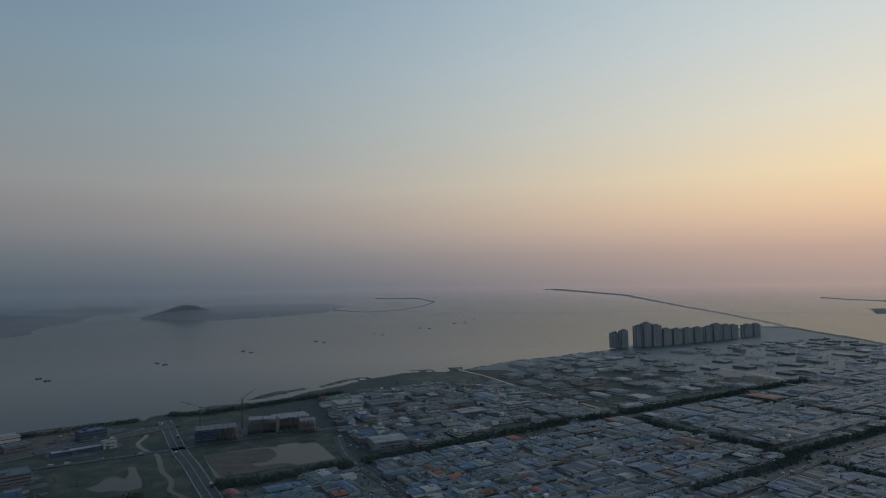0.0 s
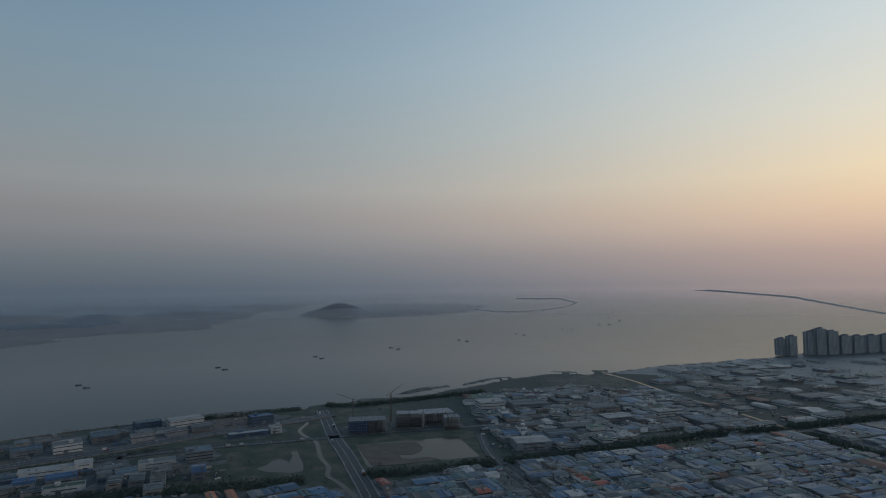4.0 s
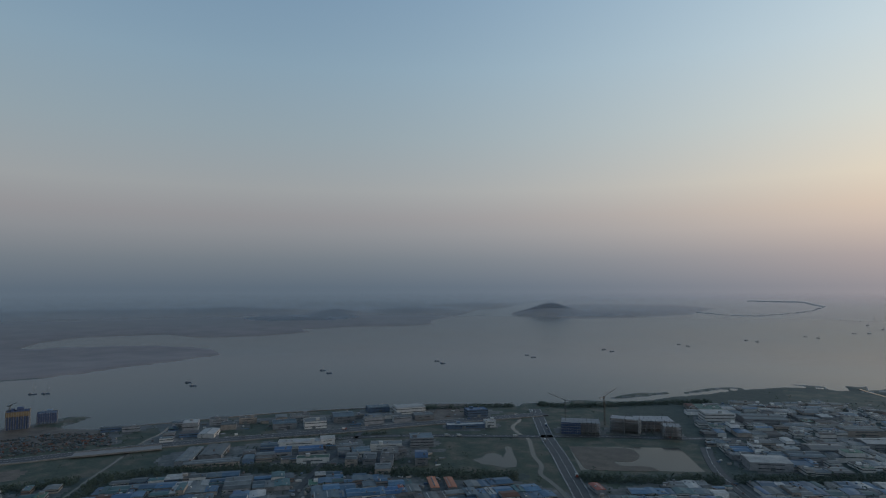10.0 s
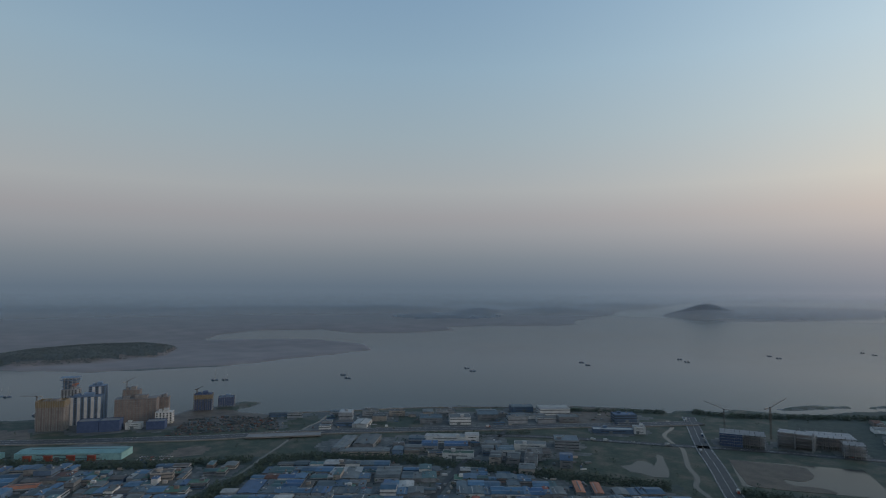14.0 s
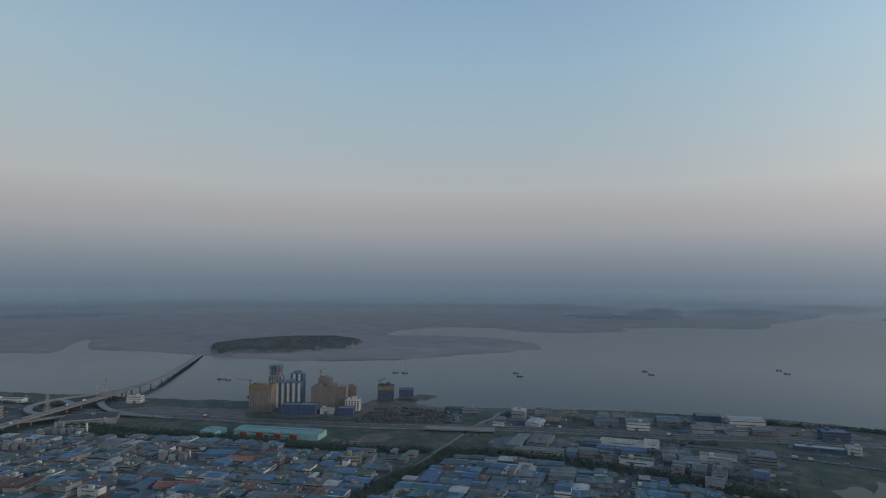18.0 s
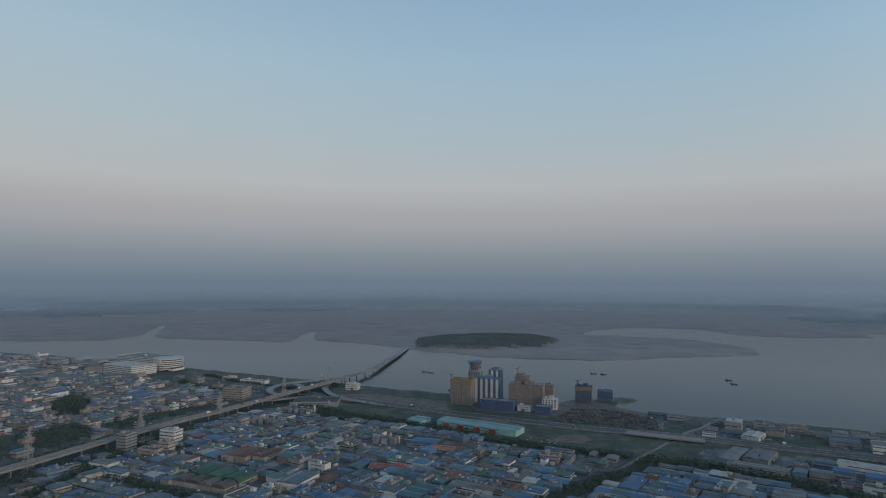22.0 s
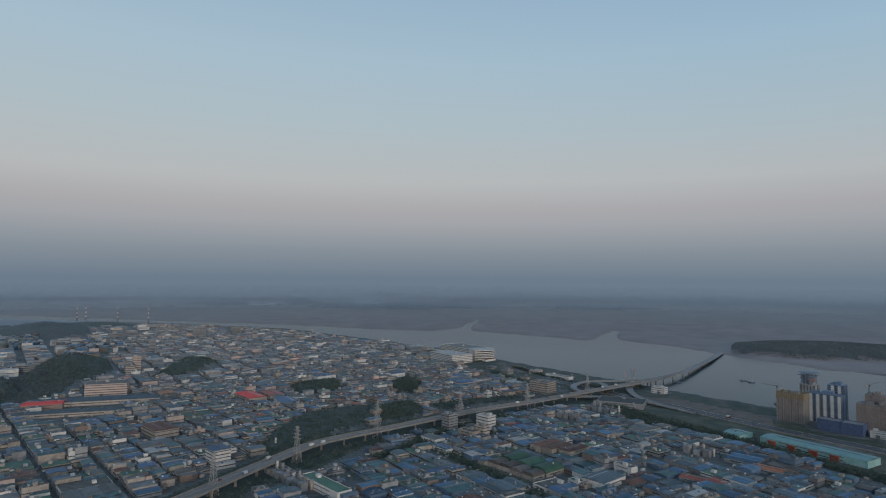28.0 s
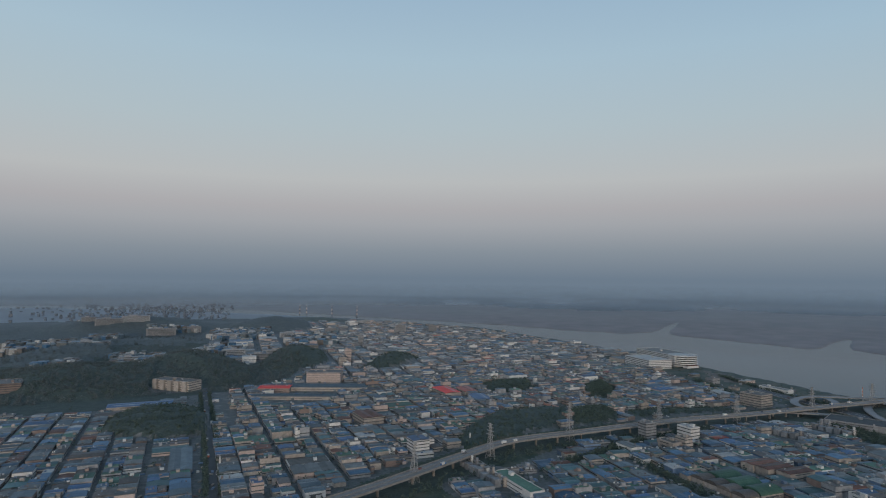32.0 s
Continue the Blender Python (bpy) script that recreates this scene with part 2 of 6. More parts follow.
M = {
    "water": water("tidal_water", (0.05, 0.074, 0.085), 0.17, 14.0, (0.487, 0.54, 0.598)),
    "pond": water("pond_water", (0.075, 0.08, 0.08), 0.1, 5.0, (0.6, 0.6, 0.61)),
    "town": surface("town_ground", (0.12, 0.125, 0.13), (0.17, 0.17, 0.17), 16, 3, 0.85, share=0.35, c=(0.085, 0.095, 0.09)),
    "grass": surface("rough_grass", (0.036, 0.056, 0.042), (0.105, 0.1, 0.078), 26, 3, 0.95, share=0.3, c=(0.056, 0.072, 0.052)),
    "forest": surface("forest_canopy", (0.05, 0.07, 0.069), (0.07, 0.092, 0.086), 12, 2.5, 0.95, share=0.1),
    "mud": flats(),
    # paler tone and stronger sheen imitate bright haze over the eastern land
    "marsh": surface("haze_toned_plain", (0.085, 0.1, 0.1), (0.13, 0.138, 0.132), 40, 6, 0.85, share=0.62),
    # haze is painted into the base colours of these three
    "shore": surface("haze_grey_shore", (0.16, 0.18, 0.20), (0.17, 0.19, 0.21), 900, 300, 0.95, share=0.9),
    "farwood": surface("haze_blue_woods", (0.06, 0.085, 0.115), (0.074, 0.1, 0.132), 400, 150, 0.95, share=0.6),
    "farland": surface("haze_grey_farmland", (0.15, 0.156, 0.163), (0.175, 0.178, 0.182), 300, 150, 0.9, share=1.1),
    "soil": surface("bare_soil", (0.09, 0.075, 0.06), (0.15, 0.122, 0.098), 18, 3, 0.9, share=0.4),
    "asphalt": surface("asphalt", (0.045, 0.046, 0.048), (0.062, 0.062, 0.063), 14, 1.5, 0.85, share=0.5),
    "worn": surface("worn_pale_asphalt", (0.18, 0.166, 0.154), (0.22, 0.204, 0.19), 14, 1.5, 0.85),
    "bank": surface("brown_mud_bank", (0.085, 0.072, 0.056), (0.125, 0.105, 0.082), 14, 2, 0.9, share=0.4),
    # hill wood green is greyed by haze put into the colour
    "midwood": surface("hazed_hill_wood", (0.082, 0.102, 0.11), (0.098, 0.118, 0.12), 40, 8, 0.95, share=0.22),
    # blue grey of the far towers is haze put into the wall colour
    "silhouette": surface("hazed_blue_render", (0.2, 0.225, 0.25), (0.25, 0.275, 0.3), 30, 3, 0.9, gloss=False),
    # haze is mixed into the foliage colour
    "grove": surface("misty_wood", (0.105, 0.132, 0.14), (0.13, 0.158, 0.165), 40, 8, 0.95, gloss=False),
    # bluish tone is haze painted onto the far town
    "hazy": surface("hazed_far_render", (0.12, 0.15, 0.19), (0.15, 0.18, 0.22), 60, 40, 0.95, gloss=False),
    "concrete": surface("concrete", (0.165, 0.158, 0.15), (0.22, 0.21, 0.2), 6, 1, 0.8),
    "paint": surface("road_paint", (0.6, 0.6, 0.58), (0.75, 0.75, 0.72), 6, 1, 0.7),
}
ROOFS = {
    "black": surface("dark_membrane_roof", (0.05, 0.06, 0.066), (0.07, 0.08, 0.086), 9, 1.2, 0.8, vary=0.1, share=0.15),
    "scarlet": surface("scarlet_sheet_roof", (0.58, 0.05, 0.045), (0.66, 0.065, 0.055), 9, 1.2, 0.6, vary=0.08, share=0.3),
    "orange": surface("orange_sheet_roof", (0.34, 0.12, 0.06), (0.42, 0.16, 0.08), 9, 1.2, 0.6, vary=0.15, share=0.5),
    "taupe": surface("taupe_sheet_roof", (0.084, 0.078, 0.076), (0.120, 0.110, 0.104), 9, 1.2, 0.7, share=0.36, vary=0.3),
    "teal": surface("dull_teal_roof", (0.05, 0.108, 0.122), (0.074, 0.14, 0.155), 9, 1.2, 0.6, share=0.36, vary=0.3),
    "blue": surface("blue_sheet_roof", (0.036, 0.092, 0.165), (0.058, 0.128, 0.212), 9, 1.2, 0.5, share=0.36, vary=0.4),
    "deepblue": surface("deep_blue_sheet_roof", (0.035, 0.085, 0.175), (0.05, 0.11, 0.22), 9, 1.2, 0.5, share=0.36, vary=0.3),
    "grey": surface("grey_sheet_roof", (0.084, 0.100, 0.108), (0.132, 0.148, 0.156), 9, 1.2, 0.55, share=0.36, vary=0.35),
    "slate": surface("slate_blue_roof", (0.06, 0.092, 0.118), (0.09, 0.128, 0.156), 9, 1.2, 0.55, share=0.36, vary=0.35),
    "white": surface("pale_sheet_roof", (0.272, 0.284, 0.288), (0.368, 0.376, 0.380), 9, 1.2, 0.55, share=0.36, vary=0.2),
    "green": surface("green_coated_roof", (0.05, 0.115, 0.085), (0.075, 0.15, 0.112), 9, 1.2, 0.7, share=0.36, vary=0.35),
    "red": surface("red_sheet_roof", (0.22, 0.06, 0.045), (0.30, 0.085, 0.06), 9, 1.2, 0.55, share=0.36, vary=0.25),
    "rust": surface("rust_brown_roof", (0.104, 0.052, 0.040), (0.160, 0.080, 0.060), 9, 1.2, 0.7, share=0.36, vary=0.3),
    "flat": surface("grey_flat_roof", (0.096, 0.096, 0.092), (0.160, 0.156, 0.144), 7, 1.0, 0.85, share=0.36, vary=0.35),
    "turq": surface("turquoise_sheet_roof", (0.116, 0.245, 0.258), (0.150, 0.292, 0.306), 12, 1.4, 0.5, share=0.36, vary=0.1),
}
WALLS = {
    "bright": surface("bright_white_wall", (0.66, 0.67, 0.68), (0.74, 0.74, 0.74), 8, 1.5, 0.8, vary=0.06, share=0.4),
    "cream": surface("cream_wall", (0.23, 0.21, 0.195), (0.32, 0.29, 0.265), 5, 0.7, 0.85, vary=0.2, share=0.5),
    "grey": surface("grey_panel_wall", (0.17, 0.18, 0.195), (0.24, 0.25, 0.265), 5, 0.7, 0.7, vary=0.3, share=0.5),
    "white": surface("white_wall", (0.42, 0.425, 0.425), (0.52, 0.52, 0.515), 5, 0.7, 0.8, vary=0.12, share=0.4),
    "blue": surface("blue_panel_wall", (0.085, 0.13, 0.2), (0.11, 0.165, 0.25), 5, 0.7, 0.6, vary=0.3, share=0.5),
    "brick": surface("brown_brick_wall", (0.16, 0.125, 0.115), (0.21, 0.165, 0.15), 5, 0.5, 0.9, vary=0.25, share=0.4),
    "shell": surface("bare_concrete_shell", (0.165, 0.155, 0.155), (0.22, 0.205, 0.20), 6, 0.8, 0.9, vary=0.12, share=0.4),
    "turq": surface("pale_turquoise_wall", (0.2, 0.36, 0.37), (0.25, 0.42, 0.43), 8, 1.2, 0.7, vary=0.08, share=0.4),
    "pink": surface("pale_pink_wall", (0.34, 0.28, 0.26), (0.40, 0.335, 0.31), 5, 0.7, 0.85, vary=0.1, share=0.4),
}
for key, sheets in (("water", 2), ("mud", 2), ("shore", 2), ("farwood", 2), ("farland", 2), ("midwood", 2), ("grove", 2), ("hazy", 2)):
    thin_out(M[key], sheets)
M["glass"] = surface("dark_window_glass", (0.055, 0.062, 0.07), (0.085, 0.095, 0.105), 4, 0.6, 0.15, vary=0.3, gloss=False)
M["steel"] = surface("galvanised_steel", (0.26, 0.265, 0.27), (0.34, 0.345, 0.35), 3, 0.5, 0.6, metal=0.2, gloss=False)
M["bark"] = surface("bark", (0.05, 0.04, 0.03), (0.08, 0.06, 0.045), 1, 0.2, 0.95, gloss=False)
M["leaf"] = surface("dark_foliage", (0.05, 0.072, 0.062), (0.08, 0.106, 0.086), 5, 0.7, 0.9, vary=0.35, gloss=False)
M["netting"] = surface("blue_building_net", (0.05, 0.075, 0.14), (0.065, 0.095, 0.18), 4, 0.6, 0.85, gloss=False)
M["amber"] = surface("amber_building_net", (0.18, 0.14, 0.09), (0.23, 0.18, 0.115), 4, 0.6, 0.85, gloss=False)


# ---------------------------------------------------------------- mesh helpers
def place(az, dip):
    """Plan point at a bearing and a dip below the level, both in degrees."""
    d = H / math.tan(radians(dip))
    return -math.sin(radians(az)) * d, math.cos(radians(az)) * d


D0, DR = 2000.0, 2900.0


def shrink(d):
    """The distance beyond D0 is drawn together, so that the far shore stays within five kilometres."""
    return np.where(d <= D0, 1.0, (D0 + DR * (1 - (1 + (np.maximum(d, D0) - D0) / (2 * DR)) ** -2.0)) / np.maximum(d, 1.0))


def far(v):
    """Scale points about the hover point by their distance."""
    v = np.asarray(v, float)
    s = shrink(np.hypot(v[:, 0], v[:, 1]))[:, None]
    c = np.array([[0, 0, H]])
    return c + (v - c) * s


class Form:
    """Collects faces of one mesh."""

    def __init__(self):
        self.v, self.f, self.m = [], [], []

    def add(self, verts, faces, slot=0):
        o = len(self.v)
        self.v.extend(verts)
        self.f.extend([tuple(i + o for i in q) for q in faces])
        self.m.extend([slot] * len(faces))
        return self

    def box(self, x, y, z0, sx, sy, sz, turn=0.0, slot=0, taper=1.0):
        c, s = math.cos(radians(turn)), math.sin(radians(turn))
        pts = []
        for z, kk in ((z0, 1.0), (z0 + sz, taper)):
            for a, b in ((-1, -1), (1, -1), (1, 1), (-1, 1)):
                u, w = a * sx / 2 * kk, b * sy / 2 * kk
                pts.append((x + u * c - w * s, y + u * s + w * c, z))
        return self.add(pts, [(3, 2, 1, 0), (4, 5, 6, 7), (0, 1, 5, 4), (1, 2, 6, 5), (2, 3, 7, 6), (3, 0, 4, 7)], slot)

    def gable(self, x, y, z0, sx, sy, rise, turn=0.0, slot=0, over=0.15, thick=0.35):
        """A low pitched roof with its ridge along x."""
        c, s = math.cos(radians(turn)), math.sin(radians(turn))
        a, b = sx / 2 + over, sy / 2 + over
        prof = [(-b, z0), (0, z0 + rise), (b, z0), (b, z0 + thick), (0, z0 + rise + thick), (-b, z0 + thick)]
        pts = []
        for u in (-a, a):
            for w, z in prof:
                pts.append((x + u * c - w * s, y + u * s + w * c, z))
        return self.add(pts, [(1, 0, 6, 7), (2, 1, 7, 8), (3, 2, 8, 9), (4, 3, 9, 10), (5, 4, 10, 11), (0, 5, 11, 6),
                              (0, 1, 4, 5), (1, 2, 3, 4), (6, 11, 10, 7), (7, 10, 9, 8)], slot)

    def beam(self, p, q, w, slot=0, h=None):
        p, q = Vector(p), Vector(q)
        d = (q - p).normalized()
        side = d.cross(Vector((0, 0, 1)))
        side = side.normalized() if side.length > 1e-3 else Vector((1, 0, 0))
        up = side.cross(d).normalized()
        a, b = side * w / 2, up * (h or w) / 2
        pts = [tuple(e + i * a + j * b) for e in (p, q) for i, j in ((-1, -1), (1, -1), (1, 1), (-1, 1))]
        return self.add(pts, [(3, 2, 1, 0), (4, 5, 6, 7), (0, 1, 5, 4), (1, 2, 6, 5), (2, 3, 7, 6), (3, 0, 4, 7)], slot)

    def strip(self, line, w, z, thick=0.3, slot=0):
        """A band of that width along a line of plan points (x, y) or (x, y, z)."""
        n = len(line)
        pts, faces = [], []
        for i, p in enumerate(line):
            a, b = line[max(i - 1, 0)], line[min(i + 1, n - 1)]
            dx, dy = b[0] - a[0], b[1] - a[1]
            ln = math.hypot(dx, dy) or 1
            ox, oy = -dy / ln * w / 2, dx / ln * w / 2
            zz = p[2] if len(p) > 2 else z
            pts += [(p[0] + ox, p[1] + oy, zz), (p[0] - ox, p[1] - oy, zz), (p[0] - ox, p[1] - oy, zz - thick), (p[0] + ox, p[1] + oy, zz - thick)]
        for i in range(n - 1):
            o, q = i * 4, i * 4 + 4
            faces += [(o + 1, q + 1, q, o), (o + 2, q + 2, q + 1, o + 1), (o, q, q + 3, o + 3), (o + 3, q + 3, q + 2, o + 2)]
        faces += [(0, 3, 2, 1), (n * 4 - 4, n * 4 - 3, n * 4 - 2, n * 4 - 1)]
        return self.add(pts, faces, slot)

    def sheet(self, poly, z, thick=0.3, slot=0):
        n = len(poly)
        from_top = [(x, y, z) for x, y in poly] + [(x, y, z - thick) for x, y in poly]
        area = sum(poly[i - 1][0] * poly[i][1] - poly[i][0] * poly[i - 1][1] for i in range(n))
        idx = list(range(n)) if area > 0 else list(range(n))[::-1]
        return self.add(from_top, [tuple(idx)] + [(idx[i - 1], n + idx[i - 1], n + idx[i], idx[i]) for i in range(n)], slot)

    def mesh(self, name, mats, warp=False):
        me = bpy.data.meshes.new(name)
        me.from_pydata([tuple(p) for p in (far(self.v) if warp else self.v)], [], self.f)
        for m in mats if isinstance(mats, (list, tuple)) else [mats]:
            me.materials.append(m)
        if any(self.m):
            me.polygons.foreach_set("material_index", self.m)
        return me

    def thing(self, name, mats, label="", category="", group="", kind="", warp=False):
        return tagged(new(name, self.mesh(name, mats, warp)), label, category, group, kind)

    def part(self, name, mats, parent, label=""):
        ob = new(name, self.mesh(name, mats))
        ob.parent = parent
        return tagged(ob, label)


def empty(name, m, label, category, group="", kind=""):
    ob = new(name)
    ob.matrix_world = m
    return tagged(ob, label, category, group, kind)


def smooth_line(pts, step=12.0):
    """A Catmull-Rom line through plan points."""
    out = []
    for i in range(len(pts) - 1):
        p0, p1, p2, p3 = (np.array(pts[min(max(j, 0), len(pts) - 1)], float) for j in (i - 1, i, i + 1, i + 2))
        n = max(2, int(np.linalg.norm(p2 - p1) / step))
        for t in np.arange(n) / n:
            out.append(tuple(0.5 * (2 * p1 + (p2 - p0) * t + (2 * p0 - 5 * p1 + 4 * p2 - p3) * t * t + (3 * p1 - p0 - 3 * p2 + p3) * t ** 3)))
    return out + [tuple(float(c) for c in pts[-1])]


def signed(px, py, poly):
    """Signed distance to a closed line, positive inside."""
    best, inside = np.full(px.shape, 1e9), np.zeros(px.shape, bool)
    for (ax, ay), (bx, by) in zip(poly, poly[1:] + poly[:1]):
        dx, dy = bx - ax, by - ay
        t = np.clip(((px - ax) * dx + (py - ay) * dy) / (dx * dx + dy * dy + 1e-12), 0, 1)
        best = np.minimum(best, np.hypot(px - ax - t * dx, py - ay - t * dy))
        inside ^= ((ay > py) != (by > py)) & (px < (bx - ax) * (py - ay) / (by - ay + 1e-12) + ax)
    return np.where(inside, best, -best)


def along(px, py, line):
    """Distance to an open line."""
    best = np.full(np.shape(px), 1e9)
    for (ax, ay), (bx, by) in zip(line, line[1:]):
        dx, dy = bx - ax, by - ay
        t = np.clip(((px - ax) * dx + (py - ay) * dy) / (dx * dx + dy * dy + 1e-12), 0, 1)
        best = np.minimum(best, np.hypot(px - ax - t * dx, py - ay - t * dy))
    return best


def ripple(x, y, seed=0.0):
    """Cheap smooth noise on arrays, about -1 to 1."""
    out = np.zeros(np.shape(x))
    rng = np.random.RandomState(int(seed) + 7)
    for i in range(7):
        a, f, ph = rng.uniform(0, 6.28), 0.6 * 1.55 ** i, rng.uniform(0, 6.28)
        out += np.sin((x * math.cos(a) + y * math.sin(a)) * f + ph + 1.3 * np.sin((x * math.sin(a) - y * math.cos(a)) * f * 0.7 + ph)) / 1.35 ** i
    return out / 2.6


# ---------------------------------------------------------------- plan: land and water, by bearing and dip
SHORE = [(-100, 9), (-60, 7), (-36, 5.0), (-33.5, 4.54), (-29.3, 3.85), (-26.8, 3.9), (-15.5, 6.1), (-14.2, 6.32), (-4.93, 7.39), (-1.74, 8.04),
         (0, 8.15), (3.5, 8.2), (6.7, 8.55), (8.8, 9.0), (12.1, 9.55), (14, 9.95), (15.5, 10.2), (18.5, 10.25), (20.6, 10.25), (22, 10.54),
         (25.7, 10.75), (26.1, 11.0), (27.4, 10.8), (34.2, 10.8), (37.4, 11.1), (41.5, 11.08), (48.8, 11.15), (55.3, 11.33), (60.7, 11.3)]
SHORE_B = [(63, 11.3), (65, 10.9), (64, 10.72), (62.7, 10.27), (64.4, 10.14), (68.9, 10.57), (70.2, 10.9), (75.5, 10.75), (80.1, 10.33),
           (84, 10.0), (88, 9.6), (91.3, 9.15), (95, 8.65), (98.5, 8.2), (102.7, 7.6), (107.8, 6.77), (113.2, 5.98), (117.4, 5.4), (120.4, 5.0),
           (123.5, 4.6), (128.4, 4.28), (130.5, 4.13), (134.2, 3.9), (145, 3.3), (160, 2.6), (180, 2.2), (260, 2.0), (260, 95), (-100, 95)]
FAR_SHORE = [(260, 1.5), (180, 1.8), (145, 3.0), (134.2, 3.72), (130.5, 3.93), (124, 4.25), (120.4, 4.42), (115.2, 4.75), (110.1, 4.9), (107.5, 4.72), (106.73, 4.45), (106.26, 4.1), (105.3, 3.75),
             (105.4, 3.95), (105.88, 4.4), (106.1, 4.75), (105.2, 4.95), (102.6, 5.1), (97.3, 5.4), (95.3, 5.52), (94.57, 5.38), (93.9, 5.0), (92.95, 4.6), (92.5, 4.65), (92.8, 5.05), (92.6, 5.4), (87.5, 5.85), (84.5, 6.2), (83.1, 6.35),
             (77, 6.98), (71.5, 7.12), (66, 7.05), (55.6, 6.2), (53, 5.88), (54, 5.35), (57.6, 4.91), (61.8, 4.77), (68, 4.7), (66.5, 4.3), (63.9, 4.0)]
FAR_SHORE_B = [(57.6, 4.0), (55, 4.35), (50.5, 4.4), (45.3, 4.12), (46.1, 3.85), (41.3, 3.7), (37, 3.68), (34, 3.5), (34.2, 3.2), (31, 2.6), (30, 2.23),
               (27.5, 1.9), (24, 1.45), (18, 1.28), (10, 1.15), (0, 1.0), (-8, 0.7), (-20, 0.35), (-100, 0.3), (-100, -1), (260, -1)]
ISLAND = [(26.9, 2.61), (25.7, 2.3), (24.7, 2.14), (21, 1.62), (15.9, 1.61), (11, 1.7), (8.84, 1.93), (11, 2.5), (14.4, 2.73), (18, 2.93), (20.5, 2.93), (23.5, 2.85)]
BARS = [[(18.5, 9.99), (15.5, 9.39), (13, 9.2), (12.5, 9.35), (14.5, 9.6), (16, 9.95)],
        [(12.6, 9.3), (9.7, 8.66), (7, 8.4), (7, 8.55), (9, 8.85), (11.5, 9.25)],
        [(3.6, 7.98), (1.5, 7.88), (0.5, 8.08), (3, 8.13)],
        [(-0.1, 7.77), (-1.5, 7.72), (-1.8, 8.0), (-0.5, 8.1)],
        [(-35, 2.4), (-37, 2.3), (-37, 2.9), (-35.5, 2.8)]]
SANDBAR = [(10.3, 2.29), (8.6, 2.48), (5.9, 2.54), (3.3, 2.31), (1.6, 2.0), (0.83, 1.67), (2.4, 1.35), (6.3, 1.28)]
CAUSEWAY = [(-29.3, 3.85), (-25.6, 3.06), (-21.1, 2.2), (-16.8, 1.28), (-11.3, 0.76), (-8.2, 0.51)]
FAR_BAR = [(-32, 1.55), (-34, 1.7), (-38, 1.9)]
# wooded ground: outline, tree height
WOODS = [
    ([(83.3, 6.1), (83.2, 5.5), (80.5, 5.15), (76.5, 4.95), (72.5, 5.0), (70.0, 5.4), (71, 5.95), (76.5, 6.28), (81.6, 6.25)], 20),
    ([(156, 13.0), (154.8, 11.8), (152.7, 11.1), (150.6, 11.1), (148.5, 11.6), (147.6, 12.2), (147.7, 13.6), (149.2, 14), (151.4, 13.9), (153.5, 13.6)], 10),
    ([(170, 9.0), (162.4, 9.1), (161, 9.7), (158, 10.1), (154.8, 10.2), (152.3, 10), (151.7, 8.6), (150.6, 8.4), (148.2, 8.9), (147.2, 9.9), (144.1, 9.6), (143.4, 9.0), (144.2, 8.3),
      (146.6, 7.5), (148.4, 7.0), (150.7, 7.1), (152.8, 7.2), (154.9, 7.55), (157.3, 7.65), (162.5, 7.65), (170, 7.6)], 11),
    ([(170, 7.4), (162.5, 7.4), (157.3, 7.5), (155, 7.1), (155.2, 6.2), (153.3, 5.9), (150.7, 6.3), (148, 6.0), (149.4, 5.45), (155, 5.25), (158.2, 5.65), (162.5, 6.6), (170, 6.5)], 10),
    ([(143.5, 8.3), (142.5, 7.4), (141.3, 6.9), (139.3, 6.6), (137.5, 7.1), (137.1, 8.0), (138.2, 8.5), (141.2, 8.7)], 10),
    ([(134.4, 8.6), (133, 8.1), (131.5, 7.4), (129.9, 7.3), (128.6, 7.8), (129.9, 8.4), (132, 8.8)], 9),
    ([(170, 4.7), (162.6, 4.7), (160.5, 4.5), (157.4, 4.7), (155, 4.9), (151.6, 5.05), (148.5, 5.1), (147.3, 4.8), (149, 4.25), (153, 4.0), (157, 3.8), (170, 3.8)], 10),
    ([(146.2, 4.8), (144.3, 4.3), (141.3, 4.0), (139, 4.2), (138.8, 4.9), (141.3, 5.2), (143.8, 5.2)], 9),
    ([(125.2, 15.1), (123.9, 13.6), (120.9, 12.3), (117.3, 11.95), (114.9, 11.7), (115, 13.2), (117.3, 13.9), (120.9, 14.7), (123.7, 15.6), (124.9, 15.6)], 8),
    ([(114.8, 11.9), (111.8, 11.5), (110.4, 12.2), (110.6, 12.8), (112.5, 13.1), (114.8, 13.4)], 8),
    ([(109.9, 11.8), (106.9, 11.35), (101, 10.75), (101, 11.1), (108.7, 12.3)], 5),
    ([(123.4, 10.0), (121.4, 9.6), (118.8, 9.3), (117.8, 10.2), (119.3, 10.7), (121.9, 10.7)], 7),
    ([(113.6, 9.8), (112, 9.2), (110.7, 9.8), (111, 10.8), (113.1, 10.8)], 7)]
